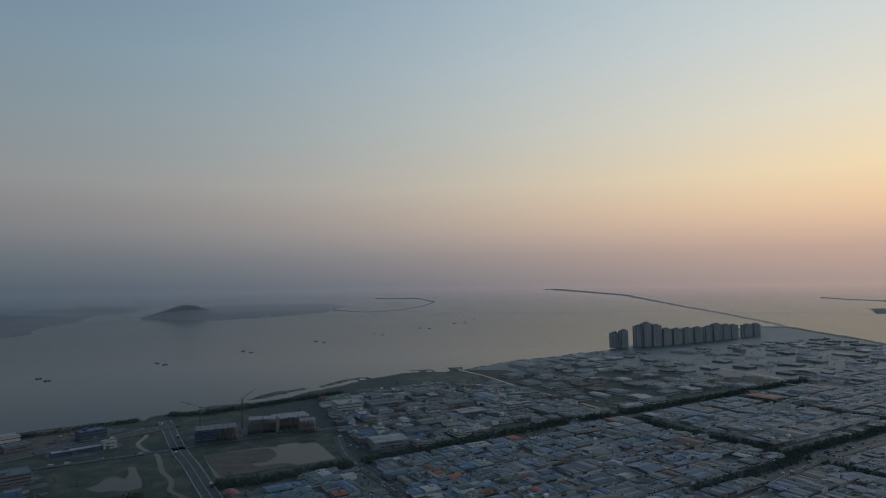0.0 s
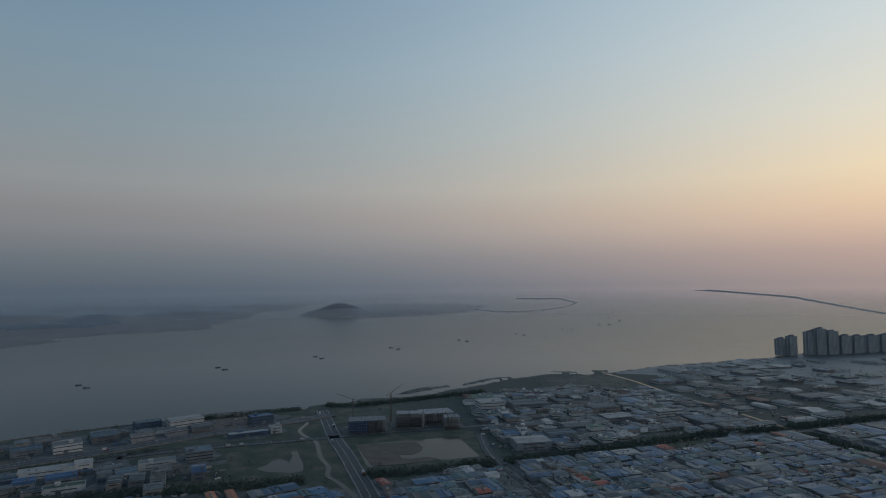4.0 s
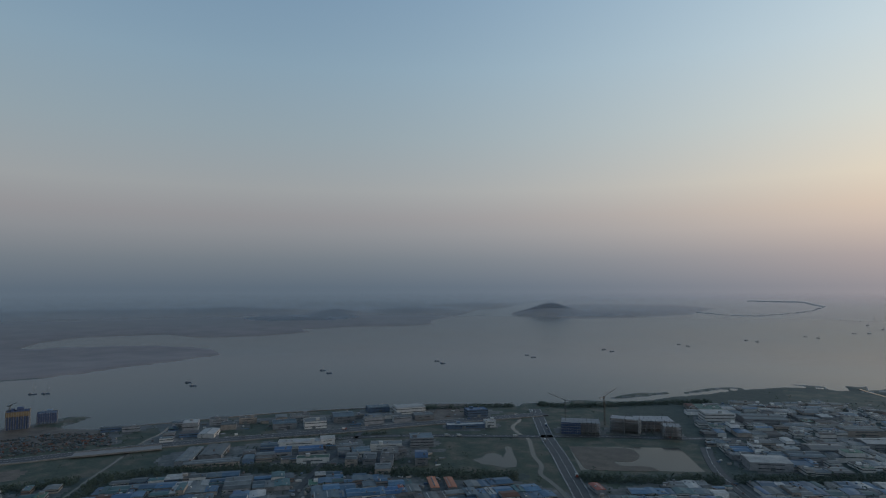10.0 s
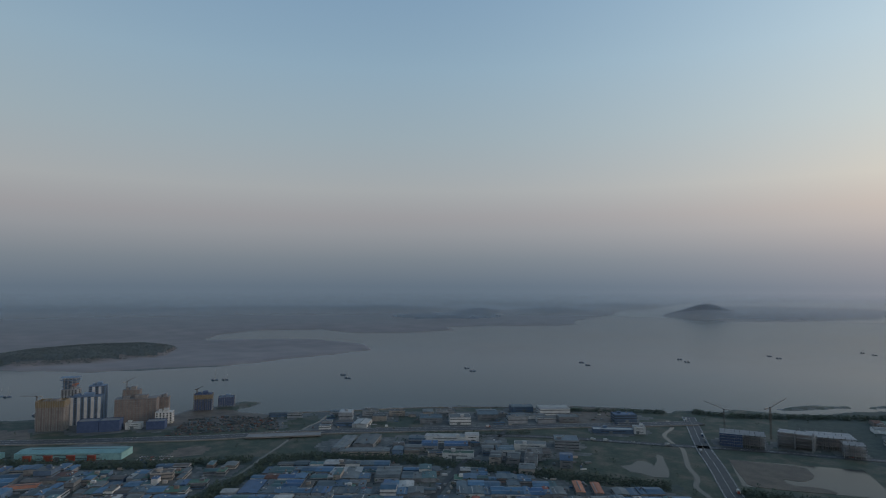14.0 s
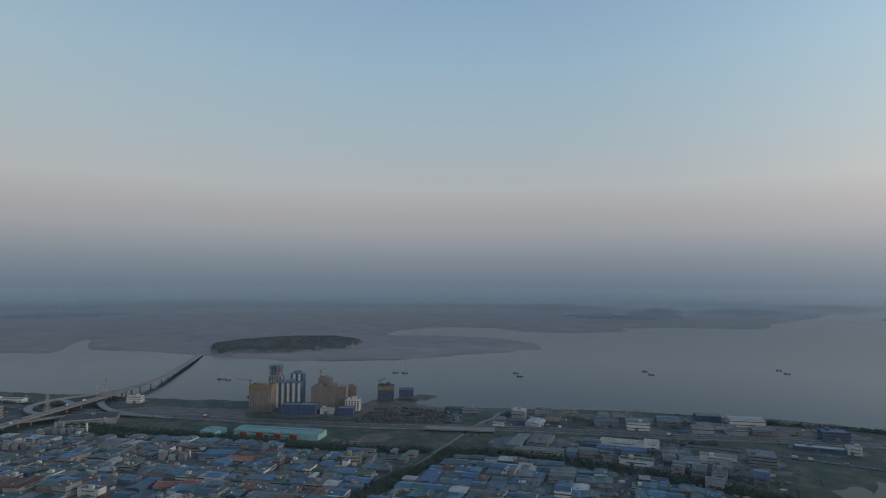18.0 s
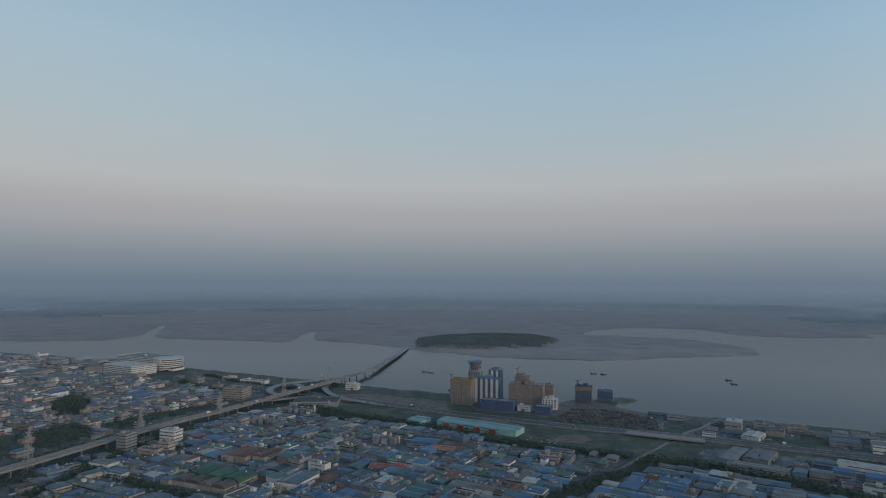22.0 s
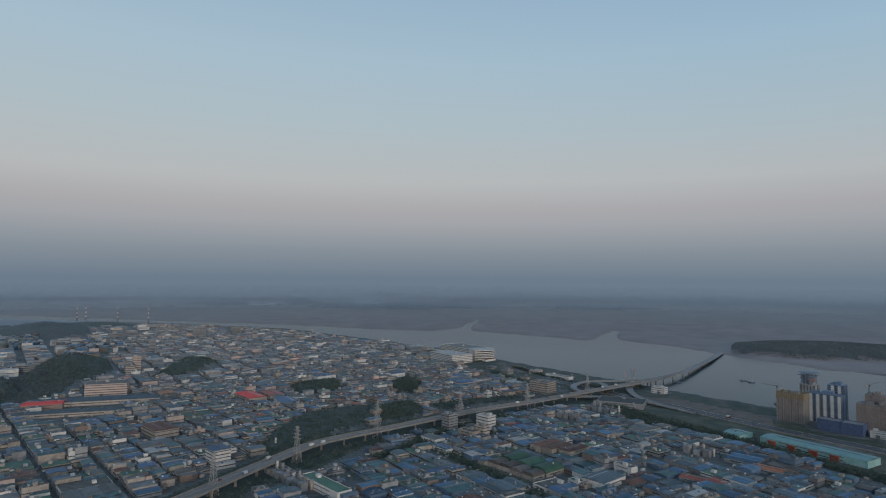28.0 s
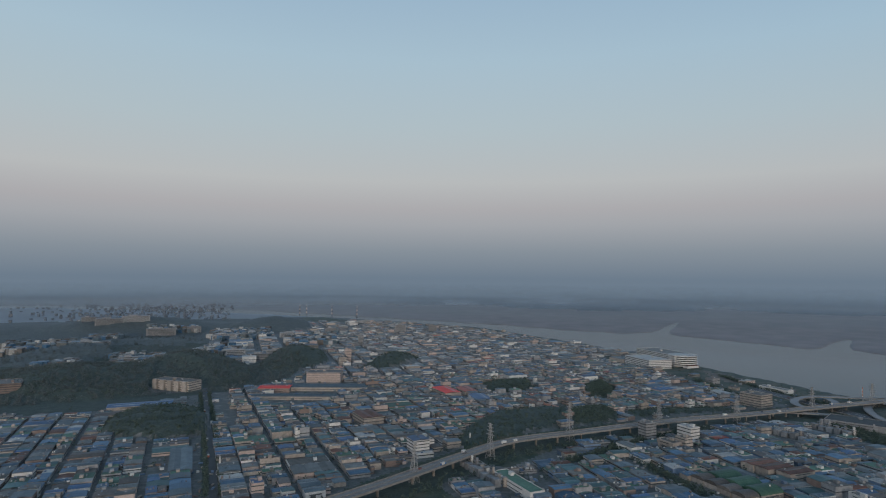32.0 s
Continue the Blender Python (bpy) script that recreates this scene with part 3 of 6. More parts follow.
# hills: bearing, dip, half widths, height
HILLS = [(22.9, 2.42, 1.9, 0.24, 66), (24, 2.55, 2.6, 0.25, 22), (17, 2.4, 5, 0.3, 10),
         (46, 2.9, 5, 0.3, 34), (36, 2.3, 4, 0.25, 70), (52, 2.2, 6, 0.25, 80), (43, 2.5, 2.2, 0.2, 80), (30, 1.8, 5, 0.2, 70), (62, 2.0, 8, 0.2, 40),
         (95, 2.6, 6, 0.2, 24), (112, 2.7, 9, 0.3, 40), (104, 1.9, 10, 0.2, 40), (125, 2.0, 8, 0.2, 40), (140, 1.9, 9, 0.2, 50), (160, 1.9, 9, 0.2, 60),
         (151.5, 12.6, 3, 0.9, 9), (149, 8.3, 3.4, 0.8, 34), (158, 8.7, 5, 0.9, 24), (140, 7.7, 2.2, 0.6, 30), (131, 8.1, 2, 0.45, 20), (157, 6.6, 4, 0.5, 22),
         (153, 4.5, 6, 0.35, 40), (142, 4.6, 3, 0.35, 36)]


def rise(a, e):
    """Height of the hills at a bearing and dip."""
    return sum(top * np.maximum(np.exp(-((a - ca) / wa) ** 2 - ((e - ce) / we) ** 2) - 0.04, 0) for ca, ce, wa, we, top in HILLS)


# open ground: outline, surface
FIELDS = [
    ("grass", [(-1040, 20), (-940, 140), (-860, 250), (-800, 350), (-730, 450), (-690, 420), (-760, 290), (-830, 215), (-925, 85), (-1030, -30)]),
    ("soil", [(-1086, 398), (-962, 461), (-901, 485), (-840, 446), (-880, 391), (-940, 330)]),
    ("soil", [(-1155, -60), (-1131, 66), (-1080, 130), (-1047, 178), (-990, 170), (-1039, 60), (-1071, 3)]),
    ("grass", [place(38.5, 15.9), place(33.7, 15.2), place(26.3, 14.4), place(25.5, 16.8), place(31.5, 17.6), place(34.5, 17.6)]),
    ("grass", [(-330, 770), (-190, 870), (-150, 850), (-110, 740), (-250, 650), (-300, 720)]),
    ("grass", [place(72, 13.6), place(60, 12.7), place(58, 13.4), place(66, 14.6)]),
    ("grass", [place(53, 12.5), place(48.8, 12.4), place(48, 13.1), place(53, 13.2)]),
    ("soil", [(-777, 275), (-802, 300), (-792, 322), (-776, 332), (-750, 305), (-760, 285)]),
    ("soil", [place(36, 11.6), place(32.5, 11.5), place(31.5, 12.2), place(35.5, 12.6)]),
    ("grass", [place(4, 8.6), place(-3, 8.4), place(-4, 9.6), place(3.5, 9.3)]),
    ("grass", [(-755, 626), (-722, 656), (-678, 603), (-693, 557)]),
    ("soil", [(-600, 905), (-556, 945), (-500, 830), (-527, 790)]),
    ("soil", [(-1468, -347), (-1453, -303), (-1389, -243), (-1335, -258), (-1360, -305)]),
    ("soil", [(-1257, -354), (-1269, -315), (-1221, -314), (-1215, -348)]),
    ("grass", [(-845, 466), (-856, 535), (-814, 516), (-774, 453)]),
    ("grass", [(60, 870), (120, 920), (170, 870), (100, 815)]),
]


LAST = 0.5                                   # dip of the last land before all fades into haze


def ground():
    fine = np.arange(-48, 172.01, 0.16)
    az = np.concatenate([fine, np.arange(176, 308, 6.0)])
    dip = np.concatenate([[89.9, 85, 60, 45, 35, 28, 24, 22], np.arange(21, 6, -0.14), np.arange(6, 2, -0.075), np.arange(2, LAST - 0.01, -0.03)])
    A, E = np.meshgrid(az, dip, indexing="ij")
    D = H / np.tan(np.radians(E))
    X0, Y0 = -np.sin(np.radians(A)) * D, np.cos(np.radians(A)) * D
    wob = 0.05 + 0.012 * E
    a2 = A + wob * 1.3 * ripple(A * 2.2, E * 5, 1)
    e2 = E + wob * 0.35 * ripple(A * 2.2, E * 5, 2)
    land = np.maximum(signed(a2, e2, SHORE + SHORE_B), signed(a2, e2, FAR_SHORE + FAR_SHORE_B))
    isl = signed(a2, e2, ISLAND)
    land = np.maximum(land, isl)
    for b in BARS:
        land = np.maximum(land, signed(a2, e2, b))
    land = np.maximum(land, 0.05 - along(a2, e2, SANDBAR))
    land = np.maximum(land, 0.075 - along(A, E, CAUSEWAY))
    land = np.maximum(land, 0.05 - along(A, E, FAR_BAR))
    beyond = signed(a2, e2, FAR_SHORE + FAR_SHORE_B) > 0
    h = np.clip(land / (0.05 + 0.01 * E), -1.0, 1.0) * 2.0
    h = np.where(h < 0, h * 3, h)
    kind = np.zeros(A.shape, int)
    mudband = beyond & (E > 2.3 + 0.5 * ripple(A * 0.11, E * 0.2, 14)) | ((isl > 0) & (isl < 0.1))
    kind[(land <= 0) & (E < 7)] = 3
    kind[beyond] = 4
    kind[isl > 0] = 6
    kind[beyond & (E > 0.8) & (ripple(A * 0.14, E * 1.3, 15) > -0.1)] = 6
    kind[mudband] = 3
    for b in BARS:
        sd = signed(a2, e2, b)
        kind[sd > 0] = 1
    bars = np.max([signed(a2, e2, b) for b in BARS], axis=0) > -0.02
    sea_edge = ~bars & (land > 0) & (land < 0.22) & (E > 4) & ~beyond
    kind[sea_edge & (A < 36)] = 2
    h = np.where(sea_edge & (A < 36) & (A > 12), h + 1.2 + 0.8 * ripple(X0 / 4, Y0 / 4, 8), h)
    kind[sea_edge & (A >= 36) & (A < 62)] = 1
    green = sea_edge & (A > 74) & (A < 128) & (E > 4.2)
    kind[green] = 2
    h = np.where(green, h + 0.8 + 0.5 * ripple(X0 / 4, Y0 / 4, 8), h)
    X, Y = -np.sin(np.radians(A)) * D, np.cos(np.radians(A)) * D
    near_land = (land > 0) & (kind == 0)
    kind[near_land] = 1
    kind[near_land & (A < 17)] = 2
    # eastern plain beyond the works takes the tone with haze painted in
    kind[near_land & (A < 15) & (E < 8.3 + 0.3 * ripple(A * 0.7, E, 11))] = 9
    kind[near_land & (A > 139.5) & (E < 11.2)] = 2
    kind[near_land & (A > 139.5) & (E < 6.0)] = 8
    kind[near_land & (A > 132) & (E < 3.85 + 0.15 * ripple(A * 0.8, E, 5))] = 4
    for zi, z in enumerate(ZONES):
        if zi not in (3, 4, 5, 13):
            kind[near_land & (signed(X, Y, z[1]) > -12)] = 0
    for sx, sy, sr in SPECIAL:
        if sr < 58:
            kind[near_land & (np.hypot(X - sx, Y - sy) < sr + 9)] = 0
    for line, w in BELTS:
        kind[near_land & (along(X, Y, line) < w / 2 + 1)] = 2
    kind[near_land & (along(X, Y, [(x * 0.945, y * 0.945) for x, y in HIGHWAY[:12]]) < 26)] = 2
    for name, poly in FIELDS:
        kind[signed(X, Y, poly) > 0] = {"grass": 1, "soil": 5}[name]
    up = land > 0.06
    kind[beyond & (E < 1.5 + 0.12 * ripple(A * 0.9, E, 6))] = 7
    for a, e, wa, we, top in HILLS:
        g = np.exp(-((A - a) / wa) ** 2 - ((E - e) / we) ** 2 * 1.0)
        h = np.where(up, h + top * np.maximum(g - 0.04, 0) * (1 + (0.16 if e > 3 else 0.05) * ripple(A * 3, E * 12, 9)) * (0.45 if e < 3 and a > 29 else 1), h)
        if top > 20 and e < 4:
            kind[up & (g > 0.35)] = 6
    for poly, tall in WOODS:
        sd = signed(a2, e2, poly)
        kind[sd > 0] = 8 if poly[0][1] < 7.5 else 2
        rough = 0.85 + np.where(D < 1400, 0.24, 0.05) * ripple(X / 6, Y / 6, 3) + np.where(D < 1400, 0.14, 0.08) * ripple(X / 16, Y / 16, 4)
        h = np.where(sd > 0, h + tall * np.clip(sd / 0.3, 0, 1) ** 0.6 * rough, h)
    s = shrink(D)
    V = np.stack([X * s, Y * s, H + (h - H) * s], -1).reshape(-1, 3)
    na, ne = A.shape
    i, j = np.meshgrid(np.arange(na), np.arange(ne - 1), indexing="ij")
    i2 = (i + 1) % na
    F = np.stack([i * ne + j, i * ne + j + 1, i2 * ne + j + 1, i2 * ne + j], -1).reshape(-1, 4)
    kinds = kind[:, :-1].reshape(-1)
    me = bpy.data.meshes.new("ground")
    me.vertices.add(len(V))
    me.vertices.foreach_set("co", V.astype(np.float32).ravel())
    me.loops.add(F.size)
    me.loops.foreach_set("vertex_index", F.astype(np.int32).ravel())
    me.polygons.add(len(F))
    me.polygons.foreach_set("loop_start", np.arange(0, F.size, 4, dtype=np.int32))
    me.polygons.foreach_set("material_index", kinds.astype(np.int32))
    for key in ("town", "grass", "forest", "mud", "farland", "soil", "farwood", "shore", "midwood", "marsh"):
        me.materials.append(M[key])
    me.update(calc_edges=True)
    me.polygons.foreach_set("use_smooth", np.ones(len(F), bool))
    me.update()
    tagged(new("ground", me), "flat coastal land with towns, wooded hills and mudflats in haze", "ground", kind="structure")



def sea():
    az = np.arange(0, 360, 1.5)
    dip = np.concatenate([np.arange(30, 8, -1.0), np.arange(8, 4, -0.1), np.arange(4, LAST - 0.01, -0.05)])
    v, f = [], []
    for a in az:
        for e in dip:
            v.append((*place(a, e), 0.0))
    n, m = len(az), len(dip)
    for i in range(n):
        for j in range(m - 1):
            f.append((i * m + j, i * m + j + 1, (i + 1) % n * m + j + 1, (i + 1) % n * m + j))
    fm = Form().add(v, f)
    ob = fm.thing("water", M["water"], "calm grey tidal water of a wide river mouth", "water", kind="structure", warp=True)
    ob.data.polygons.foreach_set("use_smooth", [True] * len(f))


sea()

# ---------------------------------------------------------------- plan: roads, ponds, belts of trees
G0 = 2.0                                     # level of the made ground
COAST_ROAD = [(-1290, -215), (-1180, -90), (-1064, 50), (-965, 165), (-883, 274), (-829, 348), (-767, 457), (-672, 584), (-604, 667), (-544, 752), (-462, 855), (-406, 927)]
LOW_ROAD = [(-640, 560), (-560, 655), (-485, 712), (-376, 776), (-281, 835), (-183, 884), (-60, 960)]
SOUTH_ROAD = [(-440, 960), (-406, 901), (-343, 790), (-297, 718), (-256, 650), (-216, 584), (-170, 500)]
AVENUE = [(-290, -440), (-340, -520), (-425, -658), (-542, -853), (-615, -976), (-650, -1030)]
STREAM_B = [(-844, 546), (-814, 512), (-792, 474), (-724, 395), (-694, 358), (-649, 306), (-641, 281)]
SITE_ROAD = [(-150, 850), (-118, 745), (-60, 640), (-20, 560)]
SHED_ROAD = [(-590, 700), (-540, 590), (-500, 500), (-440, 400)]
EAST_ROAD = [(250, 560), (406, 690), (560, 780), (720, 870)]
HIGHWAY = [(-300, -440), (-380, -430), (-477, -420), (-581, -414), (-676, -405), (-728, -384), (-791, -348), (-869, -307), (-963, -252), (-1053, -188), (-1187, -105),
           (-1300, -32), (-1400, 25), (-1503, 73), (-1650, 118), (-1754, 150), (-1949, 200)]
STREAM = [(-451, 910), (-423, 868), (-412, 822), (-388, 791), (-362, 769), (-337, 726), (-321, 697), (-296, 664), (-284, 634), (-266, 617), (-243, 593), (-210, 550)]
CANAL = [(30, 1490), (44, 1458), (92, 1366), (158, 1202), (207, 1110), (253, 1008), (281, 940)]
EAST_CANAL = [(600, 1560), (662, 1396), (724, 1219), (758, 1152)]
POND_A = [(-301, 762), (-178, 829), (-131, 739), (-252, 672)]
SPIT_A = [(-300, 761), (-235, 789), (-219, 779), (-209, 758), (-214, 732), (-230, 728), (-217, 712), (-194, 724), (-178, 714), (-240, 680), (-262, 700)]
POND_B = [(-376, 642), (-371, 658), (-374, 673), (-367, 682), (-354, 676), (-349, 668), (-358, 695), (-371, 716), (-363, 719), (-345, 690), (-329, 667), (-318, 643), (-329, 632), (-345, 635), (-357, 631)]
BELTS = [([(-1047, -71), (-909, 81), (-798, 192), (-744, 253), (-705, 314), (-627, 429), (-520, 500), (-400, 560), (-300, 610)], 26),
         ([(-240, 640), (-150, 690), (-4, 783), (178, 912), (277, 963), (500, 1100), (727, 1243)], 24),
         ([(285, 925), (322, 852), (371, 790), (404, 728)], 22), ([(404, 728), (440, 660), (480, 590)], 16), ([(420, 735), (588, 830), (760, 915)], 18),
         ([(250, 610), (400, 705)], 16), ([(-668, 358), (-640, 309), (-607, 258), (-574, 213), (-520, 130)], 24), ([(500, 1100), (640, 900), (760, 720)], 14),
         ([(-640, 575), (-545, 690)], 8), ([(-334, -524), (-419, -662), (-536, -857), (-609, -980)], 4), ([(-346, -516), (-431, -654), (-548, -849), (-621, -972)], 4), ([(-640, -300), (-800, -260), (-900, -205)], 12),
         ([(-450, 1000), (-395, 1010), (-300, 1090), (-200, 1180)], 22), ([(-480, 960), (-600, 860)], 14), ([(-1010, -60), (-930, 10)], 18), ([(-772, -320), (-701, -239), (-658, -189), (-629, -149), (-590, -100)], 13), ([(-769, -355), (-865, -294)], 16),
         ([(-463, -412), (-524, -407), (-580, -388), (-664, -372)], 16), ([(-1180, -60), (-1290, -190), (-1420, -300)], 12), ([(-1200, -230), (-1330, -330)], 16)]
ROADS = [("coast_expressway", COAST_ROAD, 22, "dark asphalt coast expressway with pale edge lines"), ("road", LOW_ROAD, 13, "asphalt road along the reservoirs"),
         ("road", SOUTH_ROAD, 18, "wide asphalt road with a median between the ponds"), ("avenue", AVENUE, 7, "straight asphalt avenue lined with trees"),
         ("road", SITE_ROAD, 12, "asphalt road beside the large pond"), ("road", SHED_ROAD, 6, "asphalt road between factory yards"), ("road", EAST_ROAD, 12, "asphalt road through the eastern works")]


def blocked(x, y, rad):
    """True where no ordinary building may stand."""
    x, y, rad = np.asarray(x, float), np.asarray(y, float), np.asarray(rad, float)
    bad = np.zeros(x.shape, bool)
    for _, line, w, _ in ROADS:
        bad |= along(x, y, line) < w / 2 + rad * 0.8 + 1
    bad |= along(x * 1.06, y * 1.06, HIGHWAY) < 13 + rad
    for line in (STREAM, STREAM_B, CANAL, EAST_CANAL):
        bad |= along(x, y, line) < 8 + rad
    for poly in (POND_A, POND_B, SPIT_A):
        bad |= signed(x, y, poly) > -rad - 8
    for _, poly in FIELDS:
        bad |= signed(x, y, poly) > -rad * 0.7
    for line, w in BELTS:
        bad |= along(x, y, line) < w / 2 + rad * 0.7
    d = np.hypot(x, y)
    a, e = np.degrees(np.arctan2(-x, y)), np.degrees(np.arctan2(H, d))
    a = np.where(a < -100, a + 360, a)
    for poly, _ in WOODS:
        bad |= signed(a, e, poly) > -0.05
    bad |= signed(a, e, SHORE + SHORE_B) < 0.25
    for sx, sy, sr in SPECIAL:
        bad |= np.hypot(x - sx, y - sy) < sr + rad * 0.8
    return bad


SPECIAL = []                                 # (x, y, radius) kept free for the buildings placed to fit the camera's view


# ---------------------------------------------------------------- buildings
def building(name, x, y, w, d, h, turn, roof, wall, style="shed", label="", category="factory", group="", floors=0, rnd=None):
    """One building: walls, roof and fittings, its long side along its own x."""
    rnd = rnd or random.Random(int(abs(x * 13 + y * 7)))
    ob = empty(name, pose(x, y, G0 - 0.15, 0, 0, turn), label, category, group)
    shell = Form().box(0, 0, 0, w, d, h).part("wall", WALLS[wall], ob)
    if style == "shed":
        top = Form().gable(0, 0, h, w, d, d * 0.055, 0).part("roof", ROOFS[roof], ob)
        if rnd.random() < 0.5:
            Form().gable(0, 0, h + d * 0.055 + 0.1, w * 0.8, 1.2, 0.3, 0, 0, 0.1, 0.3).part("ridge_vent", ROOFS["grey"], top)
        else:
            s = rnd.choice((-1, 1))
            Form().add([(-w * 0.42, s * d * 0.2, h + d * 0.033 + 0.42), (w * 0.42, s * d * 0.2, h + d * 0.033 + 0.42), (w * 0.42, s * d * 0.27, h + d * 0.0253 + 0.42),
                        (-w * 0.42, s * d * 0.27, h + d * 0.0253 + 0.42)], [(0, 1, 2, 3) if s < 0 else (3, 2, 1, 0)]).part("skylight", ROOFS["white"], top)
    elif style == "bays":
        n = max(2, round(d / 14))
        for i in range(n):
            f = Form().gable(0, -d / 2 + (i + 0.5) * d / n, h, w, d / n, d / n * 0.085, 0, 0, 0.02)
            f.part("roof", ROOFS[roof], ob)
    elif style == "barrel":
        f, n = Form(), 10
        pts, faces = [], []
        for i in range(n + 1):
            a = math.pi * i / n
            pts += [(-w / 2 - 0.3, -math.cos(a) * (d / 2 + 0.3), h + math.sin(a) * d * 0.22), (w / 2 + 0.3, -math.cos(a) * (d / 2 + 0.3), h + math.sin(a) * d * 0.22)]
        faces = [(2 * i, 2 * i + 1, 2 * i + 3, 2 * i + 2) for i in range(n)] + [tuple(range(0, 2 * n + 2, 2))[::-1], tuple(range(1, 2 * n + 2, 2))]
        f.add(pts, faces).part("roof", ROOFS[roof], ob)
    else:
        Form().box(0, 0, h, w - 0.5, d - 0.5, 0.2).part("roof", ROOFS[roof], ob)
        f = Form()
        for s in (-1, 1):
            f.box(0, s * (d / 2 - 0.13), h, w, 0.26, 0.9).box(s * (w / 2 - 0.13), 0, h, 0.26, d - 0.6, 0.9)
        f.part("parapet", WALLS[wall], ob)
        sx, sy = rnd.uniform(-0.3, 0.3) * w, rnd.uniform(-0.3, 0.3) * d
        Form().box(sx, sy, h + 0.2, min(5, w * 0.3), min(4, d * 0.3), 2.8).box(sx, sy, h + 3, min(5, w * 0.3) + 0.5, min(4, d * 0.3) + 0.5, 0.25).part("stair_house", WALLS[wall], ob)
        for i in range(rnd.randint(1, 3)):
            Form().box(rnd.uniform(-0.4, 0.4) * w, rnd.uniform(-0.4, 0.4) * d, h + 0.2, 2.2, 1.6, 1.5).part("air_conditioner", M["steel"], ob)
    if style in ("shed", "bays"):
        for _ in range(rnd.choice((0, 1, 1, 2))):
            Form().box(rnd.uniform(-0.4, 0.4) * w, rnd.uniform(-0.4, 0.4) * d, h + 0.2, rnd.uniform(1.0, 2.4), rnd.uniform(0.9, 1.6), d * 0.055 + rnd.uniform(0.8, 1.8)).part("roof_unit", rnd.choice((M["steel"], WALLS["brick"], WALLS["grey"])), ob)
    # ribbon windows and a shutter door
    n = floors or max(1, int(h / 3.6))
    for k in range(n):
        Form().box(0, 0, (k + 0.5) * h / n, w + 0.1 if h > 9 else w * 0.6, d + 0.1, min(1.1, h / n * (0.28 if h > 9 else 0.2))).part("window_band", M["glass"], shell)
    Form().box(rnd.uniform(-0.25, 0.25) * w, -d / 2 - 0.1, 0, min(5, w * 0.25), 0.2, min(4.2, h * 0.7)).part("shutter_door", ROOFS["grey"], shell)
    SPECIAL.append((x, y, 0.42 * math.hypot(w, d)))
    return ob


def apartment(name, x, y, w, d, h, turn, wall, label, group, netted=None, stripes=False, glass=None, slab=None):
    """A tower with its storeys, columns of windows and roof house."""
    ob = empty(name, pose(x, y, G0 - 0.2, 0, 0, turn), label, "tower", group)
    shell = Form().box(0, 0, 0, w, d, h).part("wall", WALLS[wall] if isinstance(wall, str) else wall, ob)
    n = max(4, int(h / 2.9))
    for k in range(1, n + 1):
        Form().box(0, 0, k * h / n - 0.9, w + 0.5, d + 0.5, 0.95).part("floor_slab", slab or (WALLS[wall] if isinstance(wall, str) else wall), ob)
    if wall == "shell":
        glass = WALLS["brick"]
    cols = max(3, int(w / 4.2))
    for s in (-1, 1):
        for i in range(cols):
            u = -w / 2 + (i + 0.5) * w / cols
            if stripes and i % 2:
                Form().box(u, s * (d / 2 + 0.35), 0, w / cols * 0.85, 0.25, h - 1).part("pale_panel", WALLS["white"], shell)
            Form().box(u, s * (d / 2 + 0.06), 1.0, w / cols * (0.6 if stripes else 0.42), 0.2, h - 2).part("window_column", glass or M["glass"], shell)
    for s in (-1, 1):
        Form().box(s * (w / 2 + 0.06), 0, 1.0, 0.2, d * 0.3, h - 2).part("window_column", glass or M["glass"], shell)
    Form().box(w * 0.1, 0, h, w * 0.3, d * 0.5, 4.5).box(-w * 0.25, 0, h, w * 0.16, d * 0.4, 3.0).part("roof_house", WALLS[wall] if isinstance(wall, str) else wall, ob)
    if netted:
        z0, z1, mat = netted
        f = Form()
        for s in (-1, 1):
            f.box(0, s * (d / 2 + 1.0), z0, w + 2.4, 0.2, z1 - z0).box(s * (w / 2 + 1.1), 0, z0, 0.2, d + 1.8, z1 - z0)
        f.part("scaffold_net", M[mat], ob)
        f = Form()
        for s in (-1, 1):
            for i in range(int(w / 3) + 1):
                f.box(-w / 2 + i * 3.0, s * (d / 2 + 1.3), 0, 0.25, 0.25, z1 + 1.5)
            for i in range(int(d / 3) + 1):
                f.box(s * (w / 2 + 1.35), -d / 2 + i * 3.0, 0, 0.25, 0.25, z1 + 1.5)
        f.part("scaffold", M["steel"], ob)["kind"] = "stuff"
    SPECIAL.append((x, y, 0.55 * max(w, d)))
    return ob


# ---- towers going up on the river bank
TW = "riverside towers under construction"
apartment("apartment_tower", -1034, 203, 35, 22, 40, 60, "shell", "brown tower shell wrapped in scaffolding with amber netting on top", TW, netted=(34, 43, "amber"))
tall = apartment("apartment_tower", -1064, 232, 22, 18, 52, 60, "grey", "tallest grey unfinished tower with an open steel top", TW)
for k, (sx, sy) in enumerate(((-8, -6), (-3, -6), (3, -6), (8, -6), (-8, 6), (-3, 6), (3, 6), (8, 6))):
    Form().box(sx, sy, 52, 0.9, 0.9, 17).part("column", M["steel"], tall)
for z, w, d in ((56.5, 20, 16), (61, 20, 16), (65, 25, 18), (69, 25, 18)):
    Form().box(-1, 0, z, w, d, 0.7).part("top_slab", WALLS["blue"], tall)
Form().box(-6, 0, 52, 8, 9, 14).part("lift_core", WALLS["blue"], tall)
for k in range(5):
    Form().beam((4 + k * 1.5 - 3, -6.6, 56), (9 + k * 1.5 - 3, -6.6, 61), 0.7).part("hazard_panel", ROOFS["orange"], tall)
